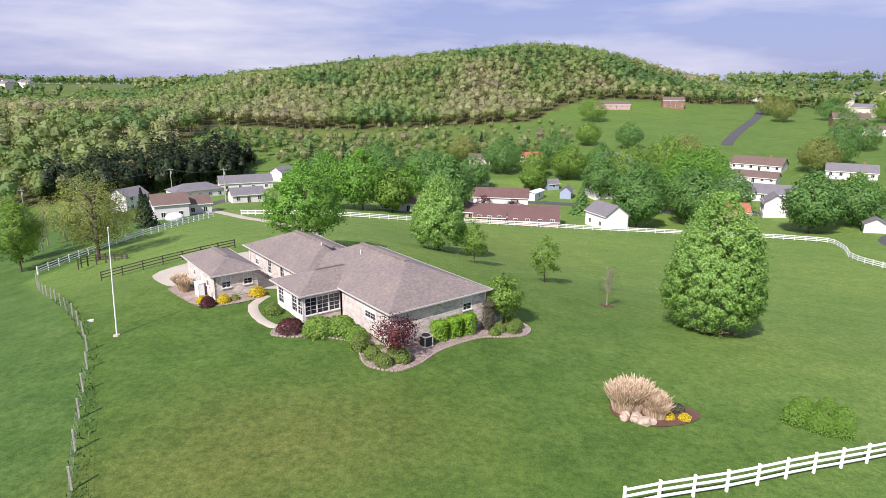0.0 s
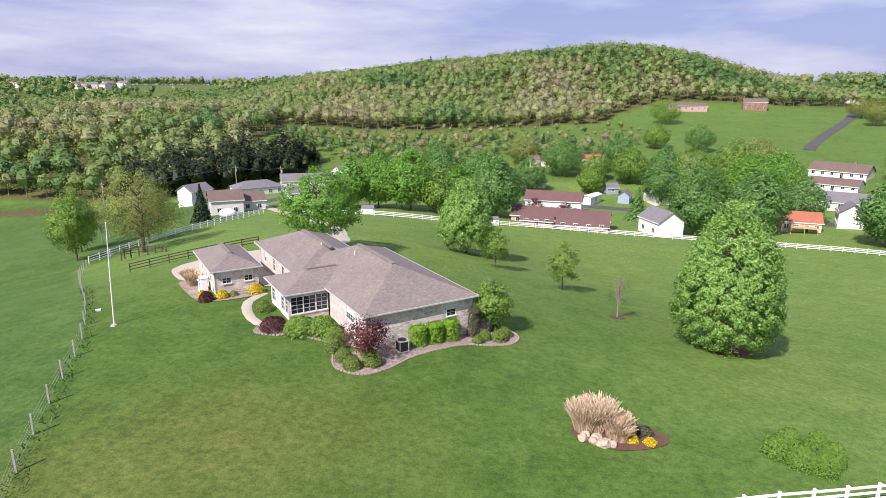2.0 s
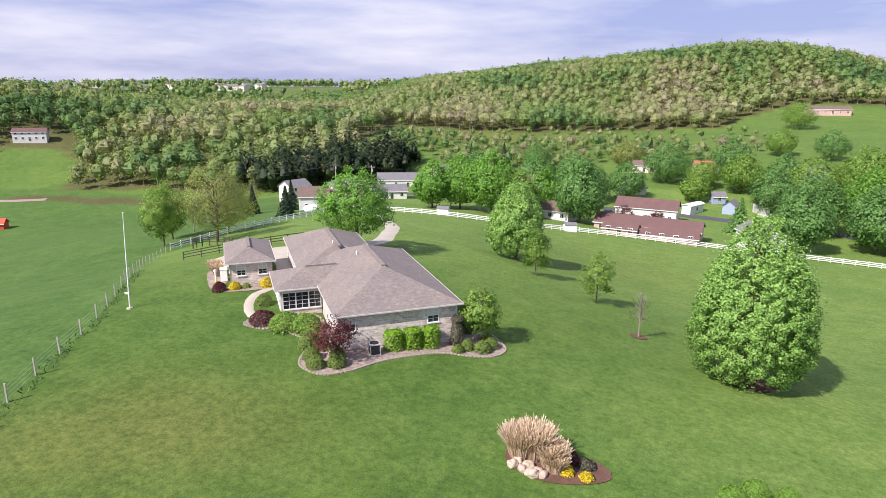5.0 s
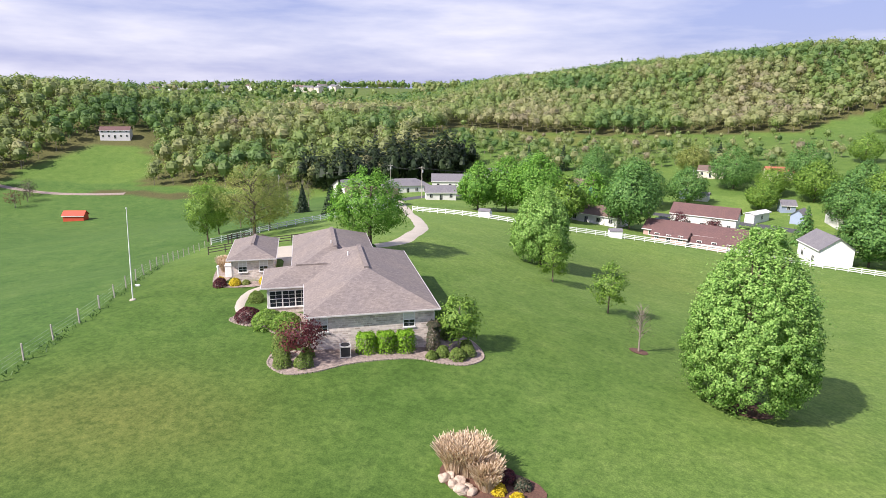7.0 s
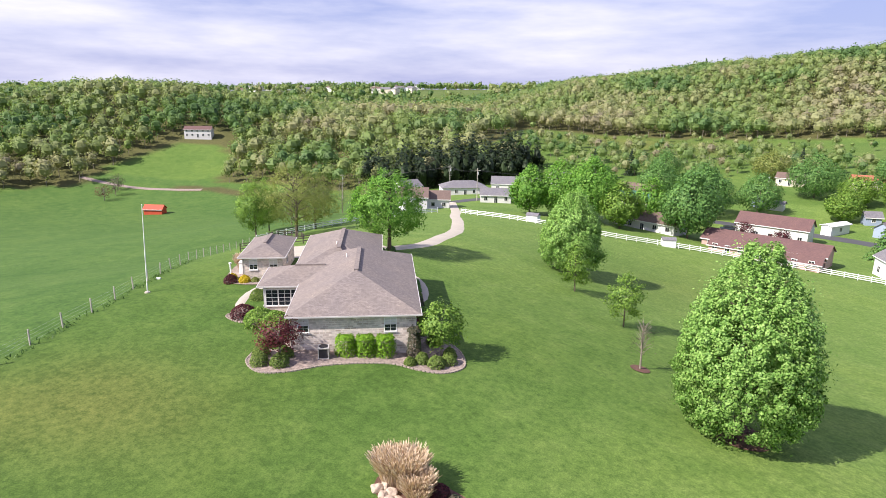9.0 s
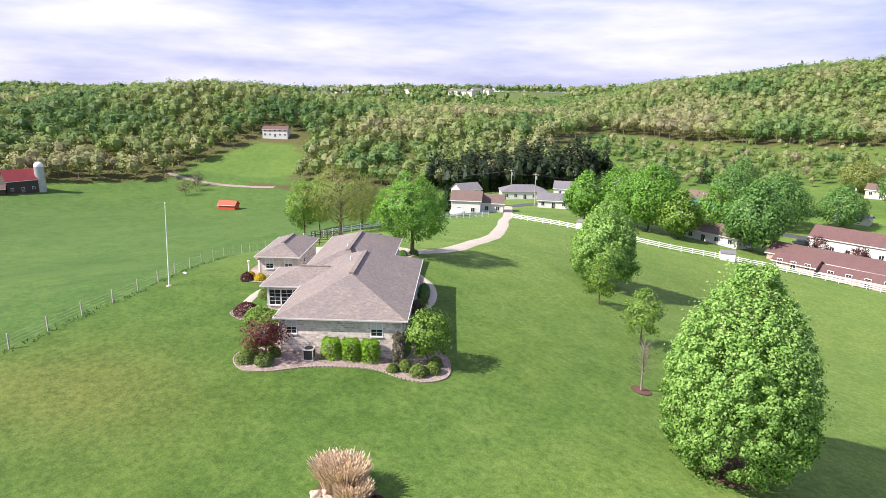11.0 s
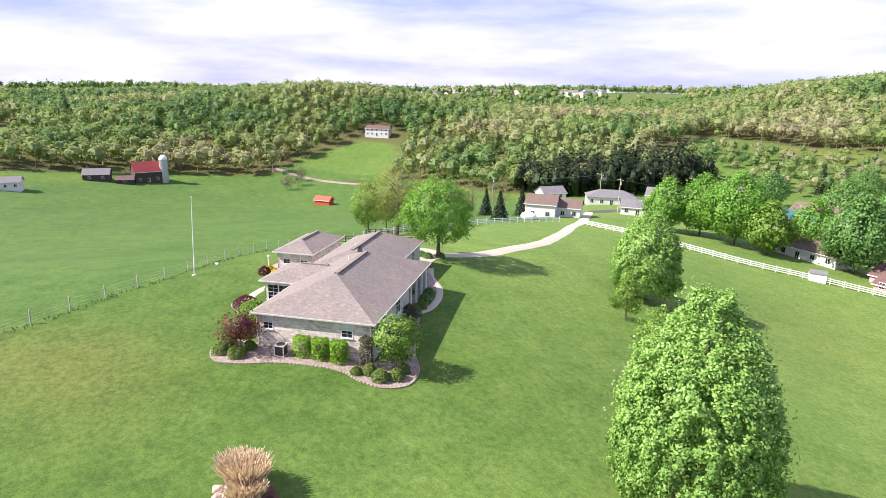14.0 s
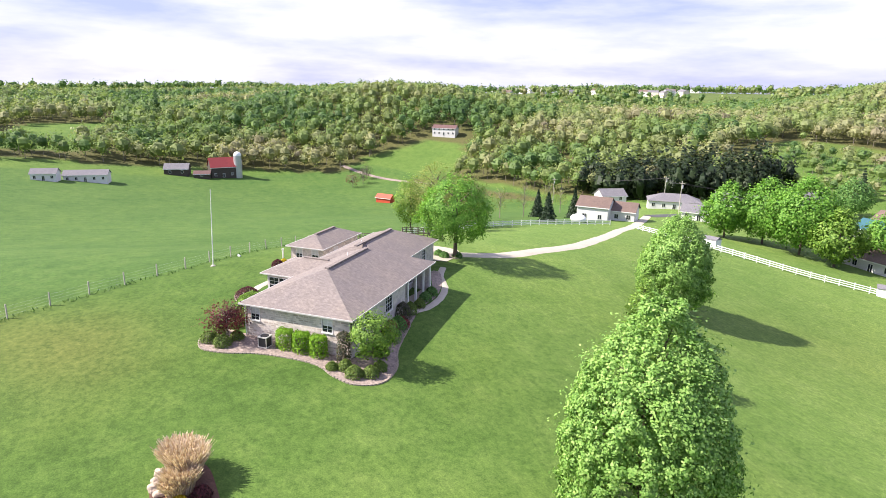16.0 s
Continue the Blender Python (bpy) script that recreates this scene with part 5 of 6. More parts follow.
# ---- trees round the lawn ----
FULL = "full green shade tree among the houses"
for i, (x, y, hgt, r, lf, lab, prof, cnt) in enumerate((
        (-40, 171, 12, 5.0, LEAF_FRESH, "bright green shade tree by the lane", OVAL, 5500), (-33, 176, 14, 6.0, LEAF_FRESH, "bright green shade tree by the lane", OVAL, 7000),
        (-23, 174, 15.5, 7.0, LEAF_FRESH, "broad bright green shade tree behind the fence", OVAL, 9000), (-14, 171, 11, 4.6, LEAF_SHRUB, "small green tree behind the fence", OVAL, 4500),
        (2, 177, 15, 6.2, LEAF_DEEP, "weeping deep green tree behind the fence", OVAL, 8000), (-3, 226, 14, 8.0, LEAF_DEEP, FULL, OVAL, 7000),
        (-8, 250, 13, 7.0, LEAF_DEEP, FULL, OVAL, 5000), (27, 272, 14, 8.0, LEAF_DEEP, FULL, OVAL, 6000), (51, 278, 15, 6.5, LEAF_DEEP, FULL, OVAL, 5000),
        (53, 256, 13, 6.5, LEAF_SHRUB, FULL, OVAL, 5000), (40, 262, 9, 5.0, LEAF_SHRUB, FULL, ROUND, 3500), (68, 262, 12, 5.5, LEAF_DEEP, FULL, OVAL, 4000),
        (56, 171, 14, 5.6, LEAF_DEEP, "tall grey-green tree by the white barn", OVAL, 7000), (74, 176, 14, 6.4, LEAF_DEEP, "dark green shade tree behind the fence", OVAL, 7000),
        (64, 198, 15, 7.5, LEAF_DEEP, FULL, OVAL, 7000), (82, 204, 17, 8.5, LEAF_FRESH, "tall fresh green shade tree among the houses", OVAL, 9000),
        (70, 228, 16, 8.5, LEAF_SHRUB, "broad green tree among the houses", OVAL, 7000), (88, 240, 17, 8.5, LEAF_SHRUB, "broad green tree among the houses", OVAL, 7000),
        (58, 222, 14, 6.0, LEAF_DEEP, FULL, OVAL, 5000), (98, 158.5, 14.5, 6.2, LEAF_DEEP, "shade tree with pale trunks behind the fence", OVAL, 7000),
        (114, 165, 12, 6.5, LEAF_DEEP, FULL, OVAL, 6000), (124, 180, 11, 5.5, LEAF_SHRUB, FULL, OVAL, 5000), (154, 250, 13, 7.0, LEAF_OLIVE, "olive budding tree near the houses", OVAL, 5000),
        (172, 268, 15, 7.5, LEAF_DEEP, FULL, EGG, 5000), (186, 240, 15, 7.0, LEAF_DEEP, FULL, EGG, 5000), (105, 436, 14, 8.5, LEAF_SHRUB, "lone round tree in the far field", OVAL, 4000),
        (228, 418, 15, 7.0, LEAF_OLIVE, "lone olive tree in the far field", OVAL, 4000), (78, 330, 11, 6, LEAF_SHRUB, FULL, OVAL, 3000), (96, 318, 12, 6, LEAF_DEEP, FULL, OVAL, 3000),
        (10, 300, 11, 6.5, LEAF_OLIVE, "olive budding tree in the valley", OVAL, 3500), (-30, 290, 12, 6, LEAF_DEEP, FULL, OVAL, 3500), (-52, 262, 12, 5.5, LEAF_DEEP, FULL, OVAL, 3500), (92, 192, 12, 6.0, LEAF_DEEP, FULL, OVAL, 5000), (78, 190, 14, 6.5, LEAF_DEEP, FULL, OVAL, 5500),
        (98, 226, 15, 8.0, LEAF_FRESH, "tall fresh green shade tree among the houses", OVAL, 6500), (-10, 186, 12, 5.0, LEAF_FRESH, "bright green shade tree by the lane", OVAL, 5000), (12, 240, 12, 6.0, LEAF_DEEP, FULL, OVAL, 4000),
        (-22, 244, 13, 6.5, LEAF_DEEP, FULL, OVAL, 4500), (36, 240, 8, 4.5, LEAF_SHRUB, FULL, ROUND, 3000), (104, 262, 14, 7.5, LEAF_OLIVE, "olive budding tree near the houses", OVAL, 4500), (205, 300, 14, 7, LEAF_DEEP, FULL, EGG, 4000), (215, 330, 16, 7, LEAF_DEEP, FULL, EGG, 4000), (262, 420, 14, 8, LEAF_DEEP, FULL, OVAL, 3500), (285, 400, 14, 8, LEAF_SHRUB, FULL, OVAL, 3500), (240, 460, 13, 8, LEAF_OLIVE, FULL, OVAL, 3500))):
    tree("shade_tree", x, y, hgt * 1.18, r * 1.25, lf, lab, z0=0.12 * hgt, profile=prof, count=int(cnt * 0.9), size=0.31, lobes=int(40 + 5 * r), lobe=0.22, trunk=0.25, limbs=6, seed=200 + i)
tree("olive_tree", -57, 97.5, 15.0, 7.2, LEAF_OLIVE, "wide olive budding tree with a dark open crown", z0=2.6, profile=OVAL, count=9500, size=0.13, clumps=560, spread=0.45, trunk=0.32, limbs=26, seed=301, hollow=0.25)
tree("olive_tree", -64, 110, 13, 5.4, LEAF_OLIVE, "olive budding tree beyond the fence", z0=2.2, profile=OVAL, count=8000, size=0.15, clumps=320, spread=0.4, trunk=0.2, limbs=20, seed=302, hollow=0.25)
tree("slender_tree", -72, 100, 13.5, 4.0, LEAF_SHRUB, "tall thin green tree by the fence corner", z0=2.0, profile=OVAL, count=9000, size=0.15, clumps=300, spread=0.4, trunk=0.17, limbs=14, seed=303, hollow=0.2)
tree("slender_tree", -78, 109, 13.0, 4.0, LEAF_SHRUB, "tall thin green tree by the fence corner", z0=2.0, profile=OVAL, count=8000, size=0.15, clumps=260, spread=0.4, trunk=0.15, limbs=14, seed=304, hollow=0.2)
for i, (x, y, hgt) in enumerate(((-84, 126, 11), (-92, 150, 12), (-88, 138, 10), (-98, 165, 12), (-106, 178, 11), (-80, 118, 9))):
    tree("bare_tree", x, y, hgt, 3.2, LEAF_OLIVE, "thin half-bare spring tree in the hollow", z0=2.5, profile=OVAL, count=900, size=0.13, clumps=120, spread=0.4, trunk=0.14, bark=PALE_BARK, limbs=24, seed=310 + i, hollow=0.15)
for i, (x, y, hgt, r) in enumerate(((-68, 138, 7.5, 2.8), (-79, 158, 8.5, 2.6), (45, 193, 10.5, 4.6), (-62, 290, 13, 4.0), (-48, 300, 12, 4.0), (20, 316, 11, 4.0), (-88, 152, 8, 2.6))):
    conifer("conifer", x, y, hgt, r, LEAF_PINE if i != 2 else LEAF_DEEP, "dark green pointed conifer near the houses", seed=320 + i)
for i, (x, y, hgt, r) in enumerate(((13.5, 192, 5.0, 2.6), (22.5, 190, 4.6, 2.4))):
    tree("red_maple", x, y, hgt, r, LEAF_PURPLE, "small dark red maple in front of a house", z0=1.0, profile=ROUND, count=1500, size=0.17, clumps=90, spread=0.3, trunk=0.1, seed=330 + i)
for i, (x, y, hgt) in enumerate(((-262, 176, 9), (-258, 168, 8), (-270, 182, 8))):
    tree("bare_tree", x, y, hgt, 3.8, LEAF_CRAB if i == 1 else LEAF_GREY, "grey half-bare tree at the wood's edge", z0=1.5, profile=ROUND, count=700, size=0.2, clumps=120, spread=0.5, trunk=0.15, bark=PALE_BARK, limbs=26, seed=335 + i, hollow=0.15)

# ---- neighbouring buildings ----


def building(name, x, y, turn, l, w_, hgt, rise, wall, roof, label, category="house", wins=4, storeys=1, chimney=False, garage_end=False, hip=False):
    """A plain gabled building: walls, roof, gables, windows with frames and panes, a door."""
    ob = thing(name, label, category, (x, y, lz(x, y)), turn)
    bm = box(-l / 2, l / 2, -w_ / 2, w_ / 2, -1.8, hgt)
    if not hip:
        for s_ in (-1, 1):
            a = [bm.verts.new((s_ * l / 2, -w_ / 2, hgt + 0.002)), bm.verts.new((s_ * l / 2, w_ / 2, hgt + 0.002)), bm.verts.new((s_ * l / 2, 0, hgt + rise))]
            b = [bm.verts.new(v.co - Vector((s_ * 0.2, 0, 0))) for v in a]
            bm.faces.new(a)
            bm.faces.new(b[::-1])
            for i in range(3):
                bm.faces.new((a[i], b[i], b[(i + 1) % 3], a[(i + 1) % 3]))
    part("wall", bm, wall, ob)
    if hip:
        bm, _, _ = hip_roof(-l / 2 - 0.4, l / 2 + 0.4, -w_ / 2 - 0.4, w_ / 2 + 0.4, hgt + 0.02, rise / (w_ / 2 + 0.4), "u")
        part("roof", bm, roof, ob)
    else:
        part("roof", gable_roof(l, w_, hgt, rise), roof, ob)
        for s_ in (-1, 1):
            part("fascia", box(-l / 2 - 0.42, l / 2 + 0.42, s_ * (w_ / 2 + 0.4) - 0.03, s_ * (w_ / 2 + 0.4) + 0.03, hgt - rise * 0.8 / w_ - 0.1, hgt - rise * 0.8 / w_ + 0.12), TRIM, ob)
    for st in range(storeys):
        zz = 1.0 + 2.6 * st
        for s_ in (-1, 1):
            for i in range(wins):
                xx = -l / 2 + l * (i + 0.5) / wins
                door = st == 0 and i == wins // 2 and s_ < 0 and wins > 2
                o = new("door" if door else "window")
                o.parent, o.matrix_basis, o.empty_display_size = ob, pose(xx, s_ * w_ / 2, zz, 0, 0, 0 if s_ < 0 else 180), 0.1
                z0, z1 = (-0.9, 1.1) if door else (0, 1.2)
                fr = bmesh.new()
                for a, b, c, d in ((-0.6, -0.5, z0, z1), (0.5, 0.6, z0, z1), (-0.6, 0.6, z1, z1 + 0.1), (-0.6, 0.6, z0 - 0.1, z0), (-0.03, 0.03, z0, z1)):
                    box(a, b, -0.08, -0.004, c, d, fr)
                part("frame", fr, TRIM, o)
                part("pane", box(-0.5, 0.5, -0.05, -0.01, z0, z1), GLASS, o)
    if garage_end:
        part("garage_door", box(l / 2 + 0.004, l / 2 + 0.06, -w_ * 0.28, w_ * 0.28, 0.0, 2.2), TRIM, ob, "white garage door")
    if chimney:
        part("chimney", box(l * 0.2, l * 0.2 + 0.9, -0.4, 0.4, hgt, hgt + rise + 0.9), BROWN, ob, "brick chimney")
    return ob


for a in (
        ("house", -73, 160.4, 32, 8.5, 9, 4.3, 2.1, SIDING, BROWN_ROOF, "white two-storey house with a grey-brown gabled roof", "house", 2, 1),
        ("house", -68.6, 167.5, 32, 6.5, 8, 3.2, 1.9, SIDING, BROWN_ROOF, "low pale garage wing with a grey-brown roof", "garage", 2, 1, False, True),
        ("house", -87, 213, 42, 17, 9, 3.0, 2.2, SIDING, GREY_ROOF, "long white house with a grey hipped roof", "house", 5, 1, False, False, True),
        ("house", -79, 243, 25, 20, 9, 3.2, 2.4, SIDING, GREY_ROOF, "grey-roofed white house below the conifers", "house", 4, 1),
        ("house", -63, 194, 30, 10, 7, 2.8, 1.8, SIDING, GREY_ROOF, "small white house with a grey roof by the fence", "house", 3, 1),
        ("house", -104, 200, 70, 9, 7, 5.2, 2.0, SIDING, GREY_ROOF, "tall narrow white house among trees", "house", 2, 2),
        ("house", -70, 268, 60, 9, 7, 4.0, 2.0, SIDING, GREY_ROOF, "small white gabled house by the conifers", "house", 2, 1),
        ("house", -9, 182, -14, 18, 8, 2.9, 2.0, SIDING, BROWN_ROOF, "low pale house with a grey-brown roof", "house", 5, 1),
        ("house", -23, 219, -10, 15, 8, 4.6, 2.2, SIDING, TEAL_ROOF, "white house with a teal metal roof", "house", 4, 1),
        ("house", -27, 238, -10, 14, 8, 5.0, 2.4, SIDING, BROWN_ROOF, "white two-storey house with a brown roof", "house", 3, 2),
        ("house", 20.3, 174.2, -10, 27, 8, 2.7, 1.9, PINK, RED_ROOF, "long pink brick house with a red-brown roof", "house", 7, 1),
        ("house", 13.6, 167.2, -10, 8.5, 4.6, 1.8, 1.1, PINK, RED_ROOF, "low pink outbuilding with a red-brown roof", "shed", 3, 1),
        ("house", 25.6, 165.9, -8, 13.5, 4.4, 1.7, 1.1, PINK, RED_ROOF, "low pink outbuilding with a red-brown roof", "shed", 4, 1),
        ("house", 20, 203, -8, 18, 8.5, 4.2, 2.4, SIDING, RED_ROOF, "white house with a red-brown roof", "house", 5, 1),
        ("shed", 11, 253, 80, 4.2, 3.6, 2.6, 1.5, BLUE, GREY_ROOF, "small blue shed with white doors", "shed", 1, 1),
        ("shed", 16.8, 250, -8, 5, 3.5, 2.3, 0.8, SIDING, GREY_ROOF, "small white shed with a low roof", "shed", 1, 1),
        ("trailer", 34.5, 222, 60, 9, 3.0, 2.9, 0.4, WHITE, WHITE, "white box trailer parked beside a house", "trailer", 1, 1),
        ("shed", 43.6, 240, 20, 4.5, 3.5, 2.6, 1.4, BLUE, GREY_ROOF, "light blue garden shed", "shed", 1, 1),
        ("shed", 46.5, 225, 70, 5.5, 4.0, 2.8, 1.6, BLUE, GREY_ROOF, "light blue garden shed", "shed", 1, 1),
        ("house", 62, 226, 15, 15, 9, 3.0, 2.4, SIDING, BROWN_ROOF, "pale house with a brown roof and garage", "house", 4, 1, True, True),
        ("barn", 47.2, 171.0, 110, 10, 7.5, 4.2, 2.6, WHITE, GREY_ROOF, "white barn with a dark grey roof by the fence", "barn", 2, 1),
        ("house", 80, 281, 10, 12, 8, 3.4, 2.0, BLUE, GREY_ROOF, "pale blue house with a grey roof", "house", 3, 1),
        ("house", 136, 262, -40, 20, 12, 2.6, 2.8, SIDING, BROWN_ROOF, "long two-tone house with a brown roof", "house", 6, 1, True),
        ("house", 124, 240, -38, 16, 9, 2.2, 2.0, SIDING, BROWN_ROOF, "low white house with a brown roof", "house", 5, 1),
        ("house", 111, 213, -26, 24, 10, 2.6, 2.6, SIDING, GREY_ROOF, "pale ranch house with a light grey roof", "house", 6, 1),
        ("house", 103, 186, 70, 8, 6.5, 4.4, 2.4, SIDING, GREY_ROOF, "white gabled house with a grey side wall", "house", 2, 2),
        ("house", 88, 183, -12, 10, 8, 3.0, 2.2, CREAM, ORANGE_ROOF, "cream house with an orange-red roof and timber deck", "house", 4, 1),
        ("house", 160, 238, -30, 17, 9, 2.8, 2.6, SIDING, GREY_ROOF, "white house with a grey roof and porch", "house", 5, 1, True),
        ("house", 238, 352, -35, 28, 9, 3.0, 1.8, SIDING, BROWN_ROOF, "long low white building on the far slope", "house", 7, 1),
        ("house", 254, 388, -20, 20, 10, 5.0, 3.0, BROWN, BROWN_ROOF, "brown brick house on the far slope", "house", 4, 1),
        ("shed", 115, 158, 60, 7, 5, 2.4, 1.4, SIDING, GREY_ROOF, "small white shed with a grey roof by the lane", "shed", 2, 1),
        ("house", 131, 484, 0, 26, 9, 3.2, 2.0, PINK, BROWN_ROOF, "low pink brick house at the top of a field", "house", 6, 1),
        ("house", 180, 490, -10, 16, 9, 5.5, 2.5, BROWN, BROWN_ROOF, "dark brown house below the woods", "house", 4, 2),
        ("house", 43, 292, 10, 10, 6, 3.0, 1.8, CREAM, ORANGE_ROOF, "small tan house with an orange roof", "house", 3, 1),
        ("house", 18, 293, -5, 10, 6, 3.0, 1.8, CREAM, BROWN_ROOF, "small tan house among trees", "house", 3, 1),
        ("house", -305, 257, 40, 16, 8, 4.8, 1.9, SIDING, RED_ROOF, "white two-storey house with a red roof above a lawn", "house", 5, 2),
        ("shed", -213, 165, 30, 8, 4.2, 2.4, 1.5, SHED_RED, SHED_RED, "bright orange-red field shed", "shed", 0, 1),
        ("shed", -304, 87, 70, 12, 8, 3.2, 2.4, DARK_WOOD, GREY_ROOF, "dark weathered farm shed", "shed", 2, 1),
        ("shed", -296, 98, 70, 8, 5, 2.4, 1.4, DARK_WOOD, RED_ROOF, "low farm shed with a rusty roof", "shed", 1, 1),
        ("house", -276, 44, 75, 18, 8, 3.2, 1.8, SIDING, GREY_ROOF, "long pale farm building in the field", "house", 5, 1),
        ("house", -272, 28, 75, 10, 7, 3.2, 1.8, SIDING, GREY_ROOF, "pale farm building in the field", "house", 3, 1),
        ("house", -270, -12, 75, 16, 8, 3.0, 1.8, SIDING, BROWN_ROOF, "low farm building at the field edge", "house", 3, 1)):
    building(*a)

# far houses along the ridge
rng = np.random.default_rng(77)
kit = [building("house", 0, -3000, 0, 14, 9, 5.0, 2.5, m_, r_, lab_, "house", 3, 1) for m_, r_, lab_ in ((SIDING, GREY_ROOF, "distant white house on a wooded ridge"), (SIDING, BROWN_ROOF, "distant white house with a brown roof"), (WHITE, GREY_ROOF, "distant bright white house on a ridge"), (CREAM, GREY_ROOF, "distant cream house on a wooded ridge"))]
spots = []
for i in range(34):
    a, r = radians(rng.uniform(-50, -31)), rng.uniform(860, 1230)
    spots.append((r * math.sin(a) , r * math.cos(a)))
for i in range(8):
    a, r = radians(rng.uniform(24, 36)), rng.uniform(520, 900)
    spots.append((r * math.sin(a), r * math.cos(a)))
for i, (x, y) in enumerate(spots):
    m = pose(x, y, lz(x, y) + 1.6, 0, 0, rng.uniform(0, 180))
    if i < 4:
        kit[i].matrix_basis = m
    else:
        tagged(copy_thing(kit[int(rng.integers(0, 4))], m), group="houses on the far ridge")
for o in kit:
    tagged(o, group="houses on the far ridge")

# barn and silo
barn = building("barn", -300, 109, 90, 13, 9, 5.6, 4.6, DARK_WOOD, RED, "dark wooden barn with a red roof", "barn", 3, 1)
silo = thing("silo", "grey metal silo with a pale dome", "silo", (-297, 117, lz(-297, 117)))
bm = bmesh.new()
tube(bm, [(0, 0, -1), (0, 0, 12)], [2.1, 2.1], 24)
part("drum", bm, STEEL, silo)
bm = bmesh.new()
bmesh.ops.create_uvsphere(bm, u_segments=24, v_segments=12, radius=2.12, matrix=Matrix.Translation((0, 0, 12)))
part("dome", bm, WHITE, silo, "pale domed cap")
for z in (2, 4.5, 7, 9.5, 11.6):
    part("hoop", tube(bmesh.new(), [(0, 0, z), (0, 0, z + 0.12)], [2.16, 2.16], 24), STEEL, silo)

# white dome by the gate, bin shelters on the fence, deck, car, poles
dome = bmesh.new()
bmesh.ops.create_uvsphere(dome, u_segments=20, v_segments=12, radius=1.0)
for v in dome.verts:
    v.co = Vector((v.co.x * 2.2, v.co.y * 1.4, v.co.z * 1.25 + 0.7))
whole("tank", dome, WHITE, "white rounded storage tank by the fence", "tank", pose(-65.5, 146.3, lz(-65.5, 146.3) + 0.2, 0, 0, 20))


def shelter(x, y, turn, label):
    ob = thing("run_in_shelter", label, "shelter", (x, y, lz(x, y)), turn)
    part("wall", box(-1.5, 1.5, -1.1, 1.1, -0.4, 1.7), WHITE, ob)
    part("roof", gable_roof(3.0, 2.2, 1.7, 0.5, 0.08, 0.12), GREY_ROOF, ob)


shelter(1.5, 157.6, 24, "small white shelter against the rail fence")
shelter(-30, 151.2, 4, "small white shelter against the rail fence")

deck = thing("deck", "fresh yellow timber deck behind a house", "deck", (87, 177.2, lz(87, 177.2)), -12)
part("platform", box(-3.5, 3.5, -1.5, 1.5, 1.6, 1.75), DECK, deck)
for x in (-3.3, 0, 3.3):
    for y in (-1.4, 1.4):
        part("post", box(x - 0.08, x + 0.08, y - 0.08, y + 0.08, -1.0, 2.7), DECK, deck)
part("rail", box(-3.4, 3.4, -1.45, -1.35, 2.55, 2.65), DECK, deck)

car = thing("car", "dark parked car beside a house", "car", (8, 205, lz(8, 205) + 0.02), 25)
bm = soft_box(-2.1, 2.1, -0.85, 0.85, 0.35, 0.95, 0.12)
part("body", bm, CAR_PAINT, car)
bm = soft_box(-1.2, 1.3, -0.75, 0.75, 0.9, 1.45, 0.15)
part("cabin", bm, GLASS, car, "dark glass cabin")
for x in (-1.35, 1.35):
    for y in (-0.78, 0.78):
        part("wheel", tube(bmesh.new(), [(x, y - 0.1, 0.33), (x, y + 0.1, 0.33)], [0.33, 0.33], 16), BLACK, car)


def utility_pole(x, y, hgt, label):
    ob = thing("utility_pole", label, "utility pole", (x, y, lz(x, y)))
    part("shaft", tube(bmesh.new(), [(0, 0, -0.5), (0, 0, hgt)], [0.16, 0.11], 8), WOOD, ob)
    part("crossarm", box(-1.1, 1.1, -0.06, 0.06, hgt - 0.7, hgt - 0.58), WOOD, ob)
    part("transformer", tube(bmesh.new(), [(0.3, 0, hgt - 2.2), (0.3, 0, hgt - 1.2)], [0.24, 0.24], 10), STEEL, ob)
    return Vector((x, y, lz(x, y) + hgt - 0.6))


tops = [utility_pole(*p, "grey wooden utility pole with a crossarm") for p in ((-150, 215, 11), (-101, 226, 11), (-69, 192, 11), (-44, 214, 11))]
for a, b in zip(tops, tops[1:]):
    for k in (-0.9, 0.0, 0.9):
        pts = [a.lerp(b, s_) + Vector((k * 0.7, k * 0.7, -4 * 0.9 * s_ * (1 - s_))) for s_ in np.linspace(0, 1, 9)]
        whole("power_line", tube(bmesh.new(), pts, [0.025] * 9, 4), BLACK, "thin black power line between the poles", "power line", group="power lines")
lamp = thing("street_lamp", "tall pale street lamp among the houses", "street lamp", (12.5, 262, lz(12.5, 262)))
part("pole", tube(bmesh.new(), [(0, 0, -0.5), (0, 0, 8.5)], [0.12, 0.08], 8), STEEL, lamp)
part("head", soft_box(-0.25, 0.25, -0.25, 0.25, 8.4, 9.0, 0.05), WHITE, lamp)

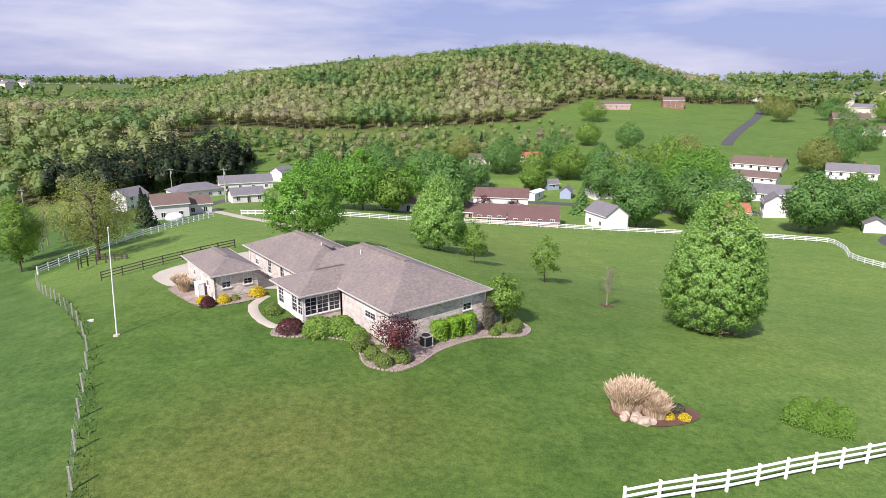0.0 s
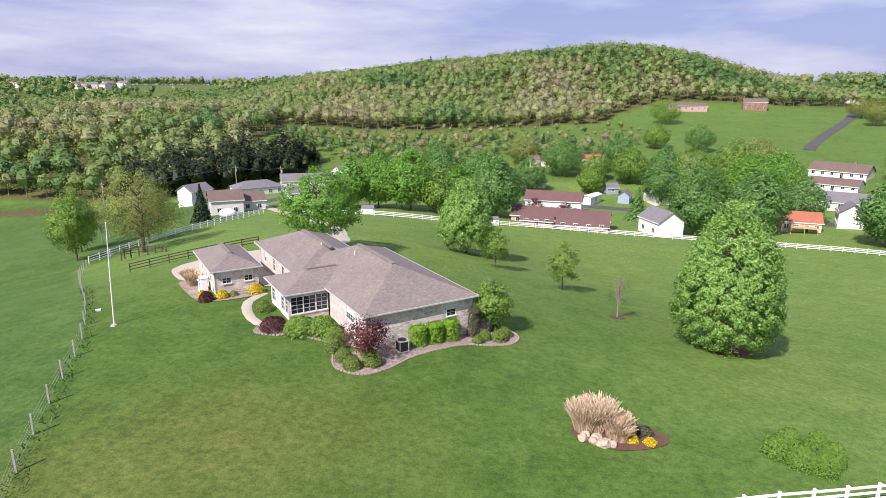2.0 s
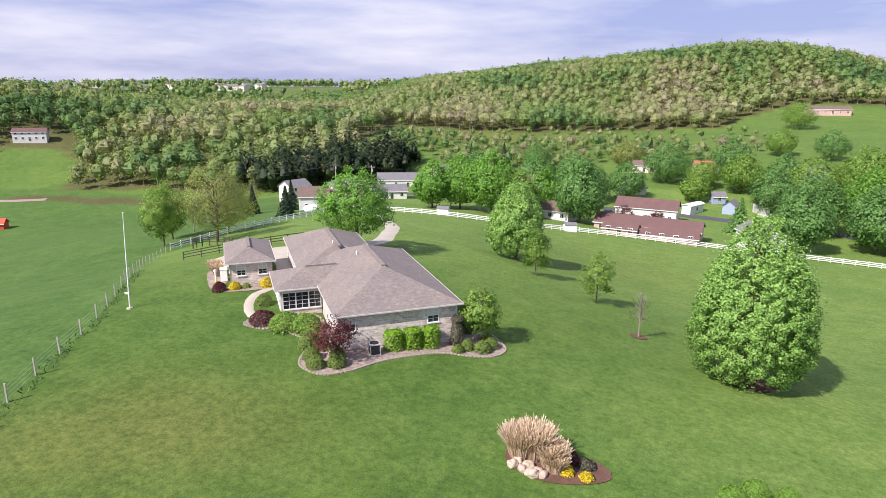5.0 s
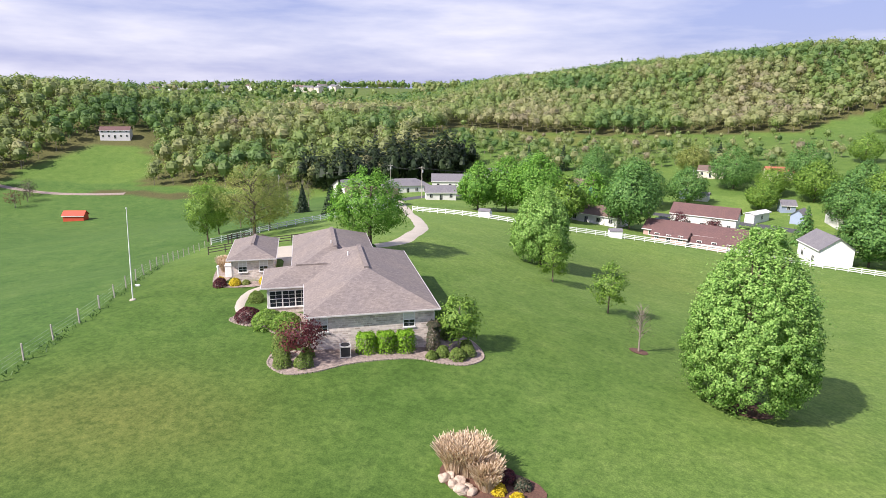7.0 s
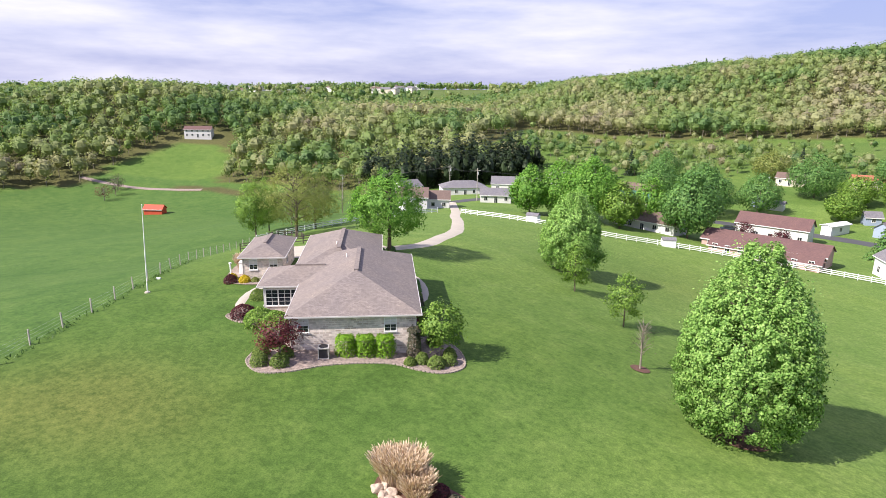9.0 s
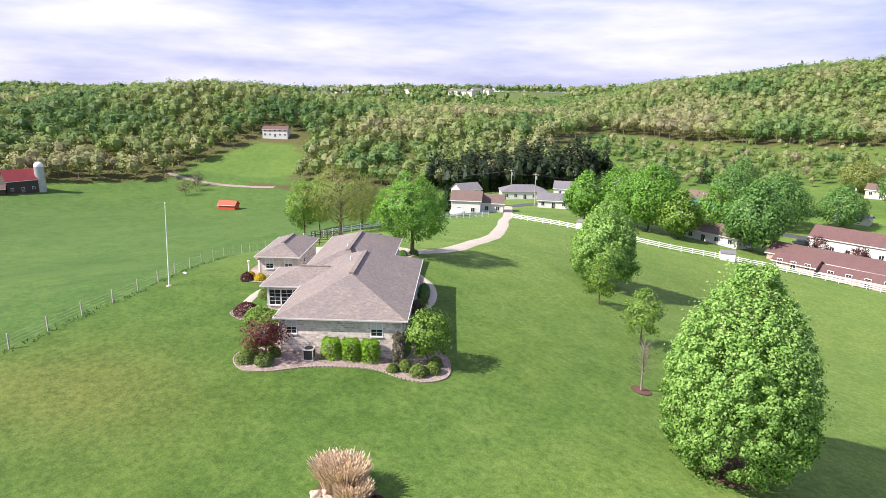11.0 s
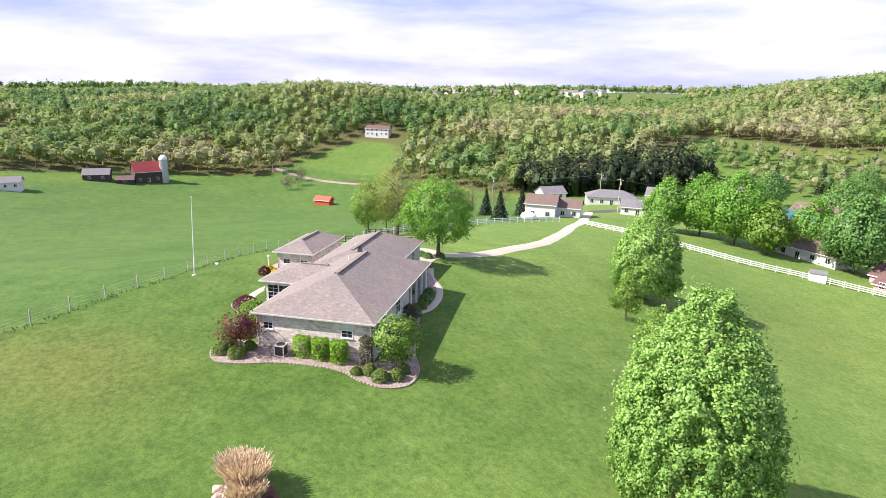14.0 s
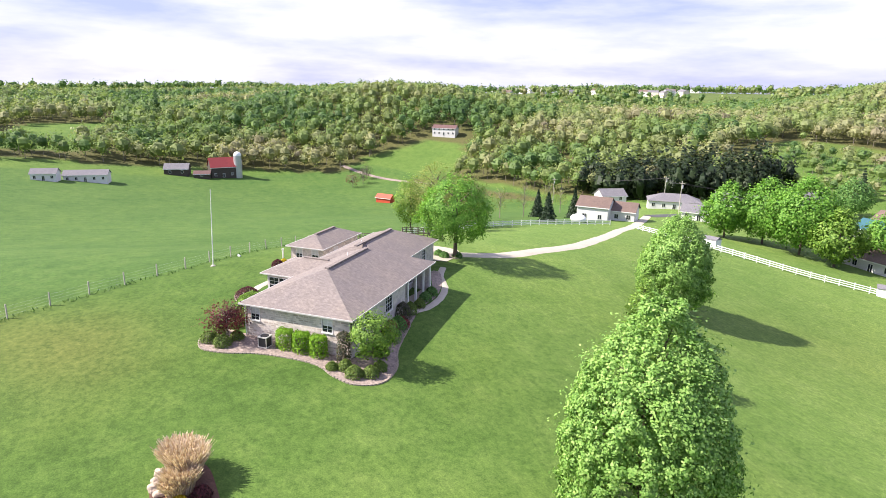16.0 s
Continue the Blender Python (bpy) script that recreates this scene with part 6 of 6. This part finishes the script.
shelf = thing("round_pen", "dark low timber pen beyond the rail fence", "pen", (-52, 90, lz(-52, 90)), 20)
for i in range(9):
    a = i * math.pi / 8
    part("post", box(3.4 * math.cos(a) - 0.08, 3.4 * math.cos(a) + 0.08, 2.4 * math.sin(a) - 0.08, 2.4 * math.sin(a) + 0.08, -0.4, 1.3), DARK_WOOD, shelf)
for z in (0.4, 0.8, 1.15):
    for i in range(8):
        a, b = i * math.pi / 8, (i + 1) * math.pi / 8
        part("rail", tube(bmesh.new(), [(3.4 * math.cos(a), 2.4 * math.sin(a), z), (3.4 * math.cos(b), 2.4 * math.sin(b), z)], [0.06, 0.06], 5), DARK_WOOD, shelf)

# ---- grass blades on the near lawn and pasture ----


def tufts(name, poly, count, height, width, material, label, seed):
    rnd = np.random.default_rng(seed)
    xs, ys = [p[0] for p in poly], [p[1] for p in poly]
    q_ = np.stack([rnd.uniform(min(xs), max(xs), count * 2), rnd.uniform(min(ys), max(ys), count * 2)], -1)
    q_ = q_[inside(q_[:, 0], q_[:, 1], poly)]
    u_, v_ = (q_ - np.array(HOUSE_AT[:2])) @ np.array((0.788, 0.616)), (q_ - np.array(HOUSE_AT[:2])) @ np.array((-0.616, 0.788))
    built = (u_ > -10) & (u_ < 14.5) & (v_ > -3.4) & (v_ < 39)
    isle = np.hypot((q_[:, 0] - 14.7) / 3.4, (q_[:, 1] - 37.2) / 2.1) < 1
    q_ = q_[~built & ~isle][:count]
    k = len(q_)
    z = land(q_[:, 0], q_[:, 1])
    base = np.stack([q_[:, 0], q_[:, 1], z - 0.01], -1)
    a = rnd.uniform(0, 2 * math.pi, k)
    sd = np.stack([np.cos(a), np.sin(a), np.zeros(k)], -1) * (width * rnd.uniform(0.5, 1.2, k))[:, None]
    up = np.stack([rnd.normal(0, 0.5, k), rnd.normal(0, 0.5, k), np.ones(k)], -1) * (height * rnd.uniform(0.5, 1.4, k))[:, None]
    v = np.stack([base - sd, base + sd, base + sd * 0.7 + up, base - sd * 0.7 + up], 1).reshape(-1, 3)
    whole(name, mesh_np(name, v, as_quads(v)), material, label, "grass", kind="stuff")


tufts("fence_grass", [(-15.5, 19), (-20.8, 30), (-28.6, 45.2), (-35, 54), (-44, 65), (-43, 65.6), (-33.6, 54), (-26.8, 44.3), (-19, 29), (-13, 18)], 5200, 0.22, 0.05, PASTURE_BLADES, "uncut grass along the wire fence", 403)
